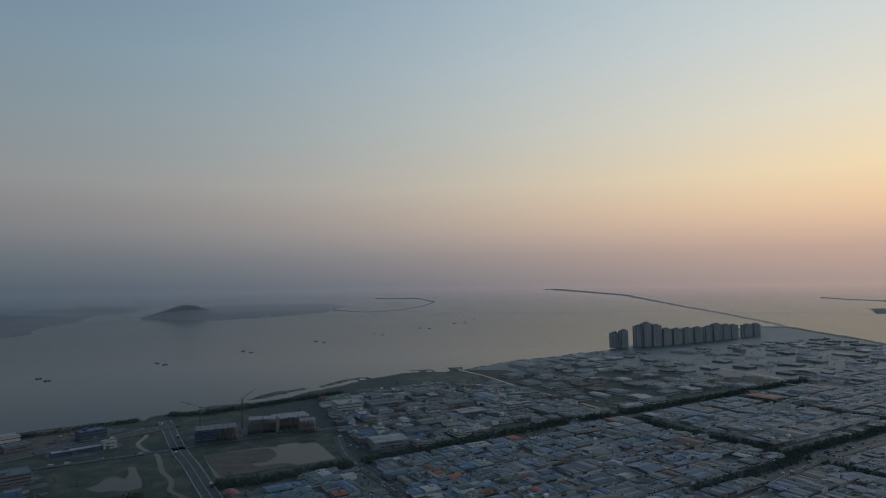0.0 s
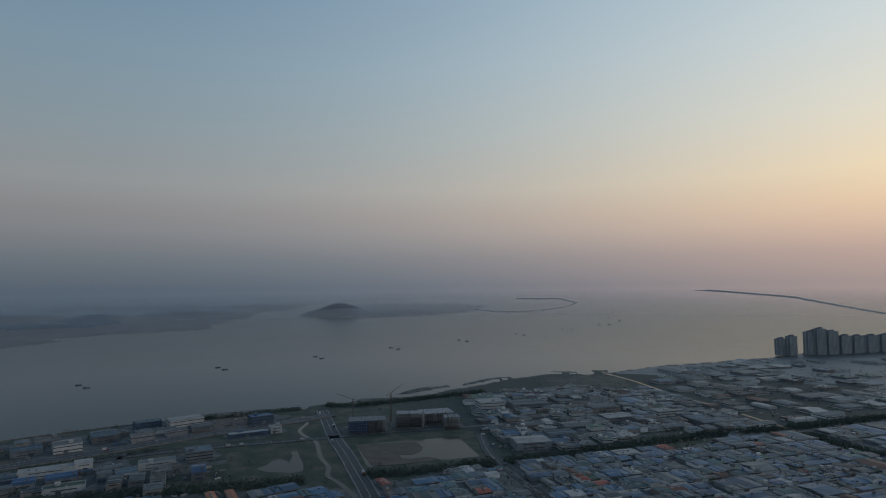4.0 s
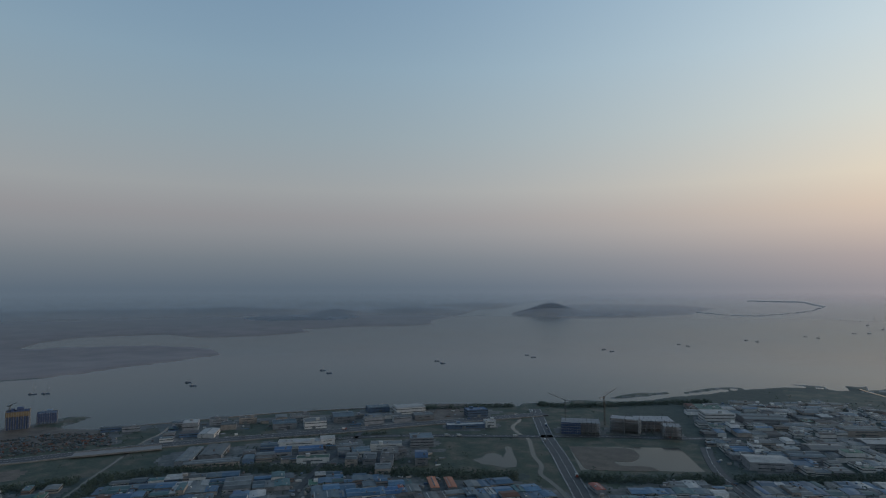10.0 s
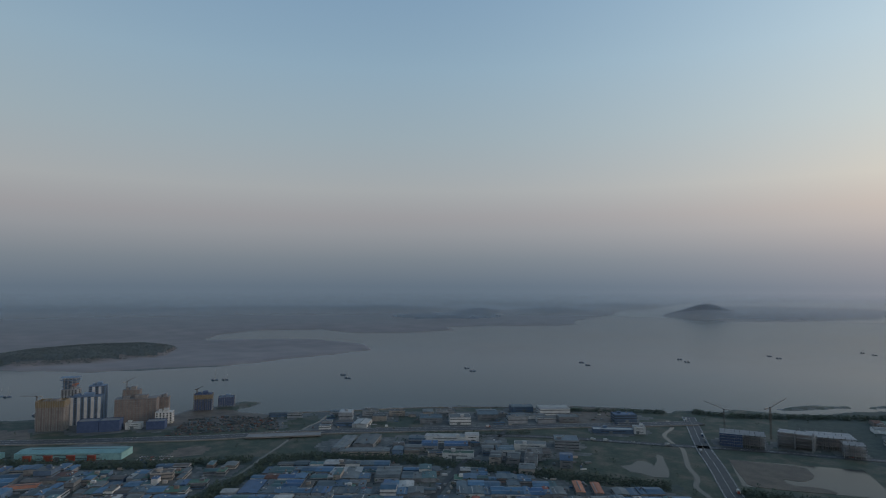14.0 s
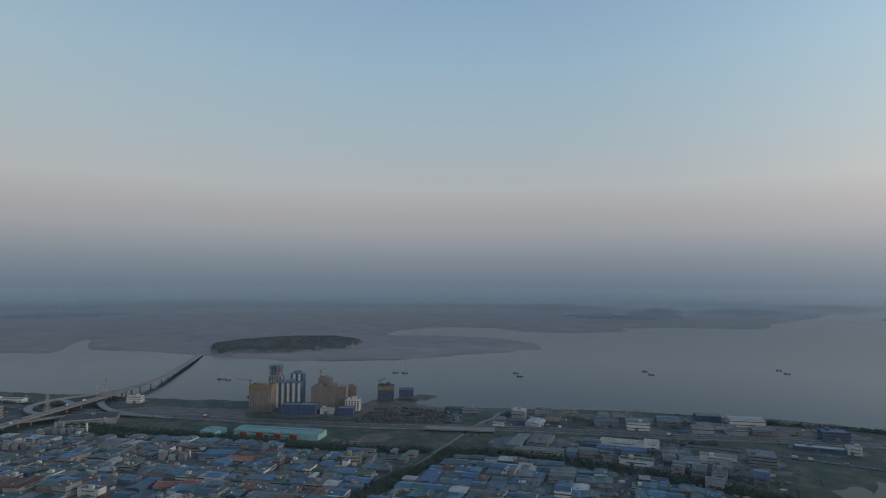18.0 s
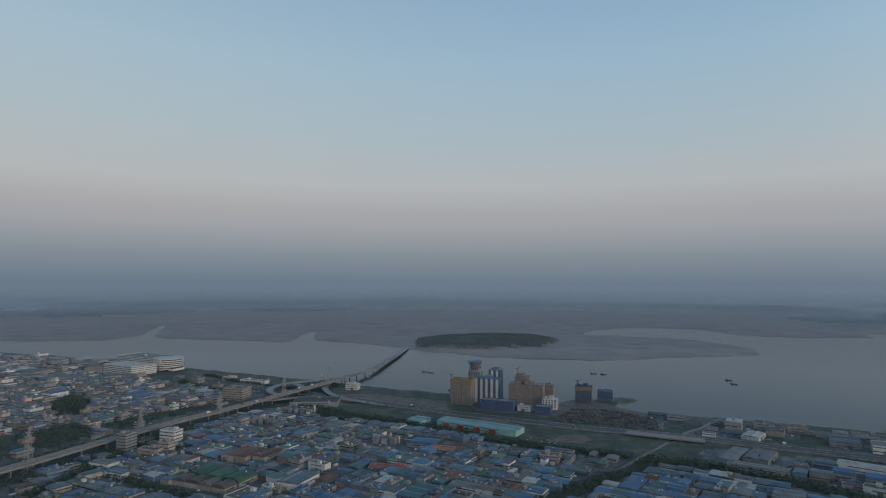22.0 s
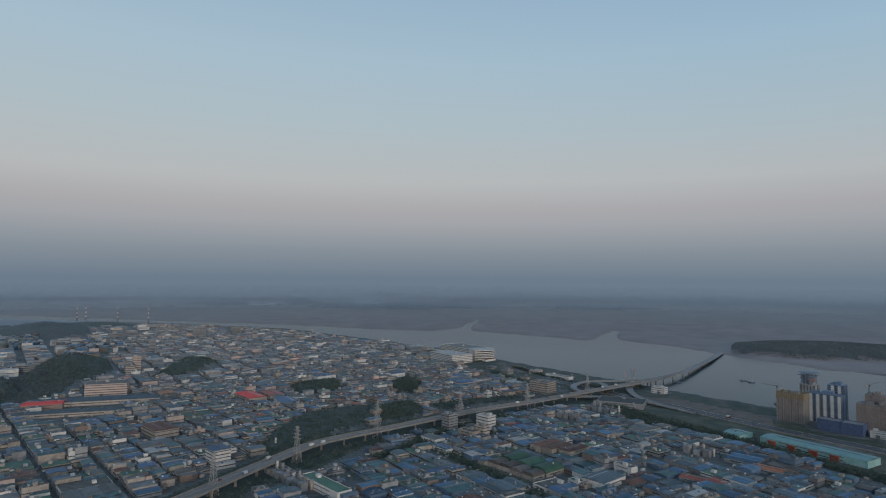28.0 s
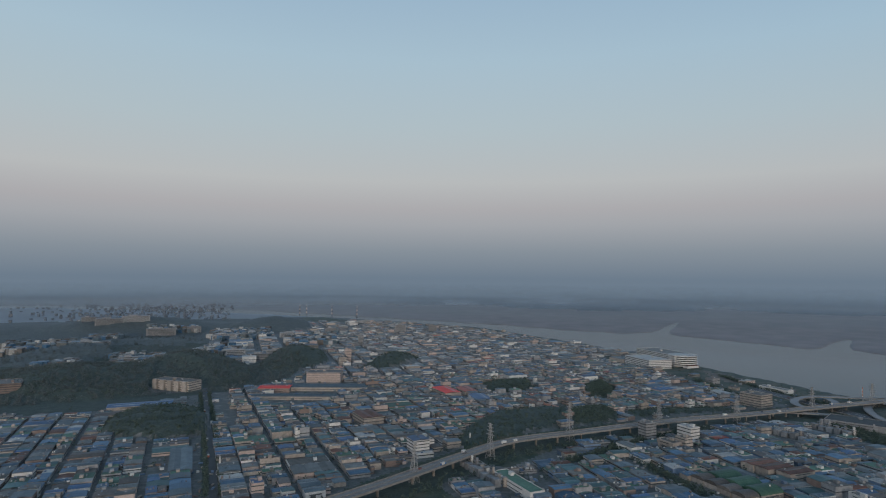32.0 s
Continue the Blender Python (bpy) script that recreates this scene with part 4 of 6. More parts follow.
apartment("apartment_tower", -1046, 248, 46, 20, 42, 62, "blue", "dark tower with pale vertical panels beside the river", TW, stripes=True)
apartment("apartment_tower", -1060, 268, 22, 18, 54, 62, "blue", "dark stepped tower with white vertical panels", TW, stripes=True)
apartment("apartment_tower", -1004, 308, 58, 22, 37, 61, "shell", "broad brown tower shell with bare concrete floors", TW)
apartment("apartment_tower", -1022, 306, 24, 16, 48, 61, "shell", "brown tower core rising over the broad shell", TW)
apartment("apartment_tower", -1016, 352, 15, 14, 32, 61, "shell", "narrow brown tower shell at the end of the row", TW)
apartment("apartment_tower", -972, 338, 24, 16, 17, 61, "white", "low pale concrete frame with open floors", TW)
apartment("apartment_tower", -1030, 421, 27, 20, 26, 63, M["netting"], "short tower in blue netting with an amber band", TW, netted=(19, 26, "amber"))
apartment("apartment_tower", -1034, 463, 24, 18, 15, 63, "blue", "low tower block wrapped in blue netting by the water", TW, netted=(3, 16, "netting"))
for tx, ty, tw, td, th in ((-986, 240, 27, 20, 16), (-972, 264, 26, 20, 16), (-940, 316, 24, 18, 12)):
    o = empty("site_hoarding", pose(tx, ty, G0 - 0.1, 0, 0, 60), "podium block wrapped in deep blue building net", "building", "netted podium blocks")
    Form().box(0, 0, 0, tw, td, th - 0.4).part("frame", M["concrete"], o)
    f = Form()
    for s in (-1, 1):
        f.box(0, s * (td / 2 + 0.3), 0.4, tw + 0.8, 0.2, th).box(s * (tw / 2 + 0.3), 0, 0.4, 0.2, td + 0.4, th)
    f.part("net", M["netting"], o)
    SPECIAL.append((tx, ty, 22))
building("site_office", -962, 292, 22, 12, 8, 60, "white", "white", "flat", "white prefabricated site office block", "office", floors=3)
SPECIAL.append((-1250, -70, 100))
for q in ((-548, -352), (-795, 60), (-1000, -70), (-930, -110)):
    SPECIAL.append((*q, 26))
SPECIAL.append((-1200, -110, 80))
SPECIAL.append((-1120, -20, 60))
SPECIAL.append((-1010, 330, 95))
SPECIAL.append((-1030, 440, 60))

# ---- towers on the far eastern shore
ET = "eastern shore apartment towers"
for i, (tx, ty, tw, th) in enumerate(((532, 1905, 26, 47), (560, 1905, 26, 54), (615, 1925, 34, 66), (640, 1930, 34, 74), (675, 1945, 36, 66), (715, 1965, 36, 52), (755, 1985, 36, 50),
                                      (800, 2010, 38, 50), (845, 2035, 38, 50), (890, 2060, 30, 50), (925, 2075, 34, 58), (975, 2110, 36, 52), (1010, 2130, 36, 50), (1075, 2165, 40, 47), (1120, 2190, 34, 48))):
    # walls and windows are both paled in colour to imitate haze
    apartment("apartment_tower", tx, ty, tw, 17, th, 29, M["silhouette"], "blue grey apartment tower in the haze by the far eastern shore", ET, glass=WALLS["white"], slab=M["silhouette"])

# ---- works along the coast, placed to fit the camera's view: centre, width, depth, height, turn, roof, wall, style, name, label
CW = "works along the coast road"
WORKS = [
    (-752, 548, 36, 22, 5, 130, "white", "white", "shed", "warehouse", "small warehouse with a white metal roof"),
    (-668, 460, 66, 18, 6, 131, "grey", "grey", "bays", "warehouse", "long grey warehouse with a ridged roof"),
    (-659, 489, 53, 27, 6, 131, "grey", "grey", "bays", "warehouse", "broad grey warehouse with ridged bays"),
    (-622, 458, 62, 18, 5, 47, "grey", "cream", "shed", "warehouse", "long low warehouse in front of the ridged bays"),
    (-596, 572, 55, 18, 8, 42, "white", "white", "flat", "factory_building", "long white factory with dark window gaps"),
    (-572, 598, 18, 15, 9, 47, "white", "white", "barrel", "hall", "white hall with a barrel roof"),
    (-585, 533, 21, 28, 7, 45, "deepblue", "grey", "bays", "factory_building", "factory with a deep blue metal roof"),
    (-560, 556, 30, 26, 7, 47, "deepblue", "grey", "bays", "factory_building", "factory with ridged deep blue roofs"),
    (-532, 532, 38, 15, 6, 42, "green", "white", "flat", "factory_building", "low factory with a green coated roof"),
    (-488, 552, 14, 30, 9, 36, "grey", "cream", "shed", "factory_building", "grey factory block with a pale gable"),
    (-470, 563, 15, 30, 9, 36, "grey", "grey", "shed", "factory_building", "grey factory block in a terrace"),
    (-453, 574, 15, 30, 8, 36, "flat", "grey", "flat", "factory_building", "flat grey factory block in a terrace"),
    (-494, 624, 40, 18, 8, 38, "grey", "white", "flat", "factory_building", "pale factory with a grey flat roof"),
    (-470, 668, 30, 30, 11, 40, "slate", "grey", "flat", "factory_building", "tall slate grey factory with roof plant"),
    (-424, 603, 15, 34, 9, 36, "deepblue", "grey", "shed", "factory_building", "narrow factory with a dark blue roof"),
    (-606, 826, 49, 30, 10, 51, "white", "white", "bays", "warehouse", "large warehouse with a ribbed white roof by the sea wall"),
    (-658, 722, 32, 40, 9, 48, "slate", "grey", "shed", "factory_building", "factory with a pale blue shed roof"),
    (-656, 805, 36, 24, 8, 51, "slate", "blue", "shed", "warehouse", "dark warehouse beside the sea wall"),
    (-663, 666, 32, 28, 10, 50, "grey", "white", "flat", "factory_building", "pale factory with a roof of grey plant"),
    (-700, 640, 34, 30, 8, 50, "slate", "grey", "bays", "factory_building", "grey blue factory with twin roofs"),
    (-720, 690, 30, 26, 7, 50, "flat", "grey", "flat", "factory_building", "low grey factory near the shore"),
    (-770, 630, 26, 18, 8, 50, "flat", "cream", "flat", "office_building", "cream office building near the shore"),
    (-800, 600, 26, 18, 8, 50, "flat", "grey", "flat", "office_building", "grey office building near the shore"),
    (-835, 560, 24, 16, 7, 50, "slate", "grey", "shed", "workshop", "slate roofed workshop near the shore"),
    (-560, 800, 30, 22, 7, 50, "grey", "grey", "shed", "warehouse", "grey warehouse beside the coast road"),
    (-470, 782, 56, 16, 5, 40, "white", "blue", "flat", "station_building", "long low building with a white roof edge"),
    (-442, 806, 16, 14, 9, 42, "white", "white", "flat", "office_building", "small white cube building"),
    (-497, 860, 34, 22, 11, 48, "deepblue", "blue", "flat", "building", "building wrapped in deep blue sheeting"),
    (-164, 1024, 43, 34, 14, 27, "white", "white", "flat", "factory_building", "large white factory beyond the construction site"),
    (-104, 1050, 62, 42, 9, 24, "grey", "grey", "bays", "warehouse", "broad grey warehouse with ridged roofs"),
    (-76, 798, 46, 34, 9, 24, "white", "grey", "shed", "warehouse", "pale roofed warehouse beside the pond road"),
    (38, 970, 46, 30, 8, 28, "white", "grey", "shed", "warehouse", "white roofed warehouse among grey works"),
    (40, 776, 28, 20, 5, 28, "white", "white", "shed", "warehouse", "small bright white roofed warehouse beside the tree belt"),
    (-40, 850, 40, 26, 8, 26, "slate", "grey", "bays", "factory_building", "slate roofed factory with three bays"),
    (-20, 900, 44, 30, 8, 26, "grey", "grey", "shed", "factory_building", "grey roofed factory among the works"),
    (20, 1040, 50, 30, 8, 28, "grey", "cream", "bays", "factory_building", "grey roofed factory with ridged bays"),
    (110, 1010, 30, 24, 11, 30, "white", "white", "flat", "factory_building", "white factory block at the works edge"),
    (-905, 112, 24, 28, 6, 50, "turq", "turq", "shed", "warehouse", "turquoise roofed annex of the long warehouse"),
    (-852, 192, 124, 30, 8, 50, "turq", "turq", "shed", "warehouse", "long warehouse with a turquoise roof and red doors"),
    (-1062, -44, 74, 48, 8, 84, "black", "grey", "flat", "warehouse", "long dark shed under the motorway ramps"),
    (-836, -218, 23, 16, 17, 62, "white", "white", "flat", "office_building", "tall white office block with dark window rows"),
    (-803, -261, 15, 17, 22, 62, "flat", "grey", "flat", "office_building", "grey ribbed office block near the highway"),
    (-779, -226, 26, 15, 9, 62, "flat", "cream", "flat", "factory_building", "stepped cream factory with roof tanks"),
    (-792, -212, 16, 12, 13, 62, "flat", "cream", "flat", "factory_building", "taller cream wing of the stepped factory"),
    (-669, -160, 17, 16.5, 5, 148, "taupe", "cream", "barrel", "factory_building", "cream factory bay with a curved brown roof"),
    (-660, -145, 17, 16.5, 5, 148, "taupe", "cream", "barrel", "factory_building", "cream factory bay with a curved brown roof"),
    (-650, -131, 17, 16.5, 5, 148, "taupe", "cream", "barrel", "factory_building", "cream factory bay with a curved brown roof"),
    (-641, -116, 17, 16.5, 5, 148, "taupe", "cream", "barrel", "factory_building", "cream factory bay with a curved brown roof"),
    (-688, -145, 29, 22.5, 5, 148, "green", "cream", "barrel", "factory_building", "factory bay with a curved green roof"),
    (-676, -125, 29, 22.5, 5, 148, "green", "cream", "barrel", "factory_building", "factory bay with a curved green roof"),
    (-664, -105, 29, 22.5, 5, 148, "green", "cream", "barrel", "factory_building", "factory bay with a curved green roof"),
    (-756, -122, 38, 16, 8, 148, "rust", "cream", "shed", "warehouse", "cream warehouse with a dark red roof"),
    (-748, -106, 38, 16, 8, 148, "rust", "cream", "shed", "warehouse", "cream warehouse with a dark red roof"),
    (-744, -86, 36, 17, 8, 148, "rust", "cream", "shed", "warehouse", "cream warehouse with a dark red roof"),
    (-1478, -478, 100, 62, 20, 52, "white", "white", "flat", "data_centre", "long white windowless block near the river"),
    (-1569, -463, 154, 62, 27, 53, "flat", "white", "flat", "logistics_centre", "pale ramped warehouse with banded floors"),
    (-1390, -590, 75, 40, 7, 128, "grey", "grey", "shed", "warehouse", "long low grey warehouse"),
    (-1130, -186, 38, 30, 20, 66, "flat", "cream", "flat", "office_building", "ribbed grey and cream office block near the ramps"),
    (-1200, 18, 24, 16, 11, 64, "white", "white", "flat", "office_building", "white building inside the ramp loop"),
    (-884, -646, 64, 30, 8, 59.5, "scarlet", "cream", "shed", "market_hall", "hall with bright red ridged roofs"),
    (-922, -628, 48, 26, 6, 57, "red", "cream", "shed", "market_hall", "hall with a red roof beside the market"),
    (-878, -570, 50, 28, 6, 50, "deepblue", "white", "shed", "factory_building", "factory with a bright blue roof"),
    (-568, -456, 22, 20, 18, 62, "deepblue", "white", "shed", "factory_building", "tall white factory block with a blue roof"),
    (-596, -470, 26, 18, 10, 62, "slate", "white", "flat", "factory_building", "lower white annex beside the tall block"),
    (-640, -606, 48, 30, 13, 64, "rust", "cream", "bays", "factory_building", "factory with brown ridged roofs"),
    (-838, -912, 66, 44, 20, 129, "flat", "pink", "flat", "department_hall", "pale pink public hall with a stepped roof"),
    (-612, -1062, 86, 30, 17, 106, "flat", "cream", "flat", "hotel", "cream hotel block with projecting bays"),
    (-1052, -1066, 18, 16, 34, 50, "flat", "pink", "flat", "apartment_block", "slim red and white apartment block"),
    (-1020, -1052, 40, 18, 20, 50, "flat", "cream", "flat", "apartment_block", "plain cream apartment block with dark window bands"),
    (-712, -905, 56, 34, 8, 130, "scarlet", "brick", "shed", "factory_building", "long factory with a red roof"),
    (-486, -945, 92, 30, 8, 150, "deepblue", "cream", "shed", "factory_building", "long factory with a bright blue roof"),
    (-405, -1236, 60, 40, 22, 64, "flat", "brick", "flat", "building", "dark brick block among the woods"),
    (-376, -640, 90, 24, 5, 59, "slate", "grey", "bays", "factory_building", "large slate blue shed beside the avenue"),
    (-770, -860, 190, 40, 7, 128, "slate", "cream", "bays", "factory_building", "very long factory with ridged slate grey roofs"),
    (-690, -820, 150, 24, 6, 128, "slate", "cream", "bays", "factory_building", "long factory with ridged slate roofs"),
    (-1190, -250, 40, 20, 6, 52, "white", "white", "shed", "hall", "pale hall among trees near the river"),
    (-1300, -180, 60, 16, 6, 60, "grey", "white", "flat", "warehouse", "long pale building on the river bank"),
    (-737, -262, 28, 16, 7, 60, "grey", "white", "shed", "hall", "white hall with a grey pitched roof"),
    (-706, -236, 26, 15, 5, 56, "blue", "white", "shed", "workshop", "low white workshop with a blue roof"),
    (-362, 536, 36, 9, 4, 132, "orange", "grey", "shed", "workshop", "narrow shed with a bright orange roof"),
    (-347, 546, 34, 9, 4, 132, "orange", "grey", "shed", "workshop", "narrow shed with a bright orange roof"),
    (-213, 615, 22, 10, 4, 132, "red", "grey", "shed", "workshop", "small shed with a faded red roof"),
    (-748, 122, 32, 16, 5, 62, "orange", "grey", "shed", "workshop", "workshop with an orange red roof"),
    (-688, 44, 28, 14, 4, 66, "red", "grey", "shed", "workshop", "workshop with a dull red roof"),
    (-692, -25, 24, 10, 9, 50, "grey", "white", "flat", "factory_building", "small white block among the sheds"),
    (-650, -45, 40, 26, 7, 150, "slate", "white", "shed", "factory_building", "white factory with a slate blue roof"),
    (-786, 106, 34, 44, 5, 62, "blue", "grey", "bays", "factory_building", "factory with bright blue ridged roofs"),
    (-680, 236, 22, 14, 11, 60, "flat", "cream", "flat", "office_building", "cream office block with three window rows"),
    (-915, -492, 26, 14, 4, 60, "orange", "grey", "shed", "workshop", "shed with an ochre orange roof"),
    (-905, -469, 26, 14, 4, 60, "orange", "grey", "shed", "workshop", "shed with an ochre orange roof"),
    (-897, -446, 26, 14, 4, 60, "orange", "grey", "shed", "workshop", "shed with an ochre orange roof"),
    (-535, -302, 70, 16, 8, 61, "green", "white", "flat", "factory_building", "long white factory with a green coated roof"),
    (-466, 596, 20, 26, 8, 38, "flat", "grey", "flat", "factory_building", "grey block with roof plant"),
    (-436, 545, 18, 22, 7, 38, "grey", "cream", "shed", "factory_building", "cream gabled block at the terrace end"),
]
for wx, wy, ww, wd, wh, wt, wr, wl, ws, wn, wlab in WORKS:
    ob = building(wn, wx, wy, ww, wd, wh, wt, wr, wl, ws, wlab, wn.replace("_", " "), CW)
    if ww > 120 and wr == "turq":
        for u in (-46, -22, 4, 28):
            Form().box(u, -wd / 2 - 1.6, 0, 9, 3.0, 6.2).box(u, -wd / 2 - 2.0, 6.2, 10, 4.0, 0.4).part("red_porch", ROOFS["red"], ob, "bright red loading porch")

# ---- round lorry ramp at the end of the logistics centre
hub = next(o for o in scene.objects if o.name == "logistics_centre")
for k in range(6):
    n, z = 20, 3.5 + k * 4.4
    pts = [(66 + math.cos(6.283 * j / n) * 34, math.sin(6.283 * j / n) * 34, zz) for zz in (z, z + 1.9) for j in range(n)]
    Form().add(pts, [(j, (j + 1) % n, n + (j + 1) % n, n + j) for j in range(n)] + [tuple(range(n, 2 * n)), tuple(range(n))[::-1]]).part("ramp_deck", WALLS["white"], hub)

# ---- concrete frames going up beside the pond
for fx, fy, fw, fd, fh, ft, mat, lab in ((-316, 846, 54, 30, 16, 22, "netting", "unfinished concrete frame with blue netting"), (-262, 880, 24, 40, 20, 100, "concrete", "unfinished narrow concrete frame"),
                                         (-236, 918, 58, 36, 15, 27, "concrete", "tall unfinished concrete frame with open floors"), (-200, 886, 24, 22, 16, 22, "concrete", "small unfinished concrete frame")):
    o = empty("unfinished_building", pose(fx, fy, G0 - 0.15, 0, 0, ft), lab, "unfinished building", "building site by the pond")
    n = int(fh / 3.8)
    for k in range(1, n + 1):
        Form().box(fw * 0.06 * (k % 2), 0, k * fh / n - 0.3, fw * (1 - 0.12 * (k % 2)), fd, 0.3).part("floor_slab", WALLS["grey"], o)
    cols = int(fw / 6)
    for i in range(cols + 1):
        for j in (0, 1, 2):
            Form().box(-fw / 2 + 0.5 + i * (fw - 1) / cols, (-0.5 + j * 0.5) * (fd - 1), 0, 0.6, 0.6, fh + (2.2 if (i + j) % 3 else 0)).part("column", WALLS["grey"], o)
    f = Form()
    for i in range(int(fw / 2.5) + 1):
        f.box(-fw / 2 + i * 2.5, -fd / 2 - 1.4, 0, 0.2, 0.2, fh * 0.9)
    for k in range(n):
        f.box(0, -fd / 2 - 1.4, (k + 1) * fh * 0.9 / n, fw, 0.9, 0.15)
    f.part("scaffold", M["steel"], o)["kind"] = "stuff"
    if mat == "netting":
        Form().box(-fw / 2 - 0.4, 0, 0, 0.2, fd, fh).box(-fw / 4, -fd / 2 - 0.4, 0, fw / 2, 0.2, fh).part("net", M["netting"], o)
    SPECIAL.append((fx, fy, 0.5 * max(fw, fd)))


# ---------------------------------------------------------------- ordinary buildings in street blocks
def blocks(zone, turn, bw, bd, street, seed, hmin, hmax, minw=12, maxw=36):
    """Close-set lots along the streets of a zone: x, y, width, depth, height."""
    rnd = random.Random(seed)
    c, s = math.cos(radians(turn)), math.sin(radians(turn))
    us = [x * c + y * s for x, y in zone]
    vs = [-x * s + y * c for x, y in zone]
    lots, tight = [], hmax < 5.7

    def lot(a, b, w, d, h):
        uu, vv = a + w / 2, b + d / 2
        lots.append((uu * c - vv * s, uu * s + vv * c, w, d, h))

    v = min(vs)
    while v < max(vs):
        u = min(us) + rnd.uniform(-25, 0)
        depth = bd * rnd.uniform(0.8, 1.15)
        while u < max(us):
            run = bw * rnd.uniform(0.7, 1.3)
            cut = depth * rnd.uniform(0.42, 0.58)
            a, whole = u, []
            while a < u + run - minw * 0.7:
                if rnd.random() < 0.04:
                    w = rnd.uniform(1.1, 1.7) * maxw
                    lot(a, v, w - 1.5, depth - 0.8, rnd.uniform(hmin, hmax) * 1.1)
                    whole.append((a, a + w))
                    a += w
                    continue
                a += rnd.uniform(minw, maxw)
            for row in (0, 1):
                a = u
                full = cut if row == 0 else depth - cut
                while a < u + run - minw * 0.7:
                    hit = [q for q in whole if q[0] - 1 < a < q[1]]
                    if hit:
                        a = hit[0][1]
                        continue
                    w = rnd.uniform(minw, maxw)
                    nxt = [q[0] for q in whole if q[0] > a]
                    if nxt and a + w > nxt[0]:
                        w = nxt[0] - a
                    if w < 5:
                        a += w + 0.01
                        continue
                    h = rnd.uniform(hmin, hmax) * (1.0 if rnd.random() < (0.95 if tight else 0.88) else rnd.uniform(1.3, 2.1))
                    gap, r = 0.25 if tight else rnd.choice((0.3, 0.3, 0.5, 1.5, 2.5)), rnd.random()
                    if r < 0.06:
                        pass
                    elif r < (0.8 if tight else 0.5):
                        lot(a, v if row == 0 else v + cut, w - gap, full - 0.5, h)
                    else:
                        d = full * rnd.uniform(0.5, 0.8)
                        front = v if row == 0 else v + depth - d
                        lot(a, front, w - gap, d - 0.4, h)
                        if rnd.random() < 0.75:
                            d2 = (full - d) * rnd.uniform(0.75, 1.0) - 0.6
                            w2 = (w - gap) * rnd.uniform(0.55, 1.0)
                            if d2 > 2.5 and w2 > 3:
                                lot(a, v + d + 0.2 if row == 0 else front - d2 - 0.2, w2, d2, h * rnd.uniform(0.55, 0.95))
                    a += w
            u += run + street * (0.8 if rnd.random() < 0.6 else 1.7)
        v += depth + street * rnd.uniform(0.7, 1.25)
    arr = np.array(lots)
    ok = (signed(arr[:, 0], arr[:, 1], zone) > 0) & ~blocked(arr[:, 0], arr[:, 1], np.minimum(arr[:, 2], arr[:, 3]) * 0.5)
    return arr[ok]


def pick(rnd, table):
    r = rnd.random() * sum(table.values())
    for k, w in table.items():
        r -= w
        if r <= 0:
            return k
    return k


BLUES = {"taupe": 2, "teal": 18, "blue": 46, "slate": 22, "grey": 18, "deepblue": 8, "green": 3, "white": 4, "red": 2, "rust": 3, "flat": 4}
GREYS = {"taupe": 8, "grey": 30, "slate": 24, "flat": 16, "blue": 10, "white": 9, "green": 3, "rust": 3}
MIXED = {"taupe": 8, "teal": 15, "slate": 18, "grey": 13, "blue": 18, "flat": 9, "green": 12, "rust": 4, "white": 4, "deepblue": 4, "red": 1}
# roof mix of the far town, made paler in place of haze
OUTER = {"grey": 24, "white": 20, "slate": 22, "flat": 14, "blue": 9, "taupe": 8, "teal": 6, "red": 2}
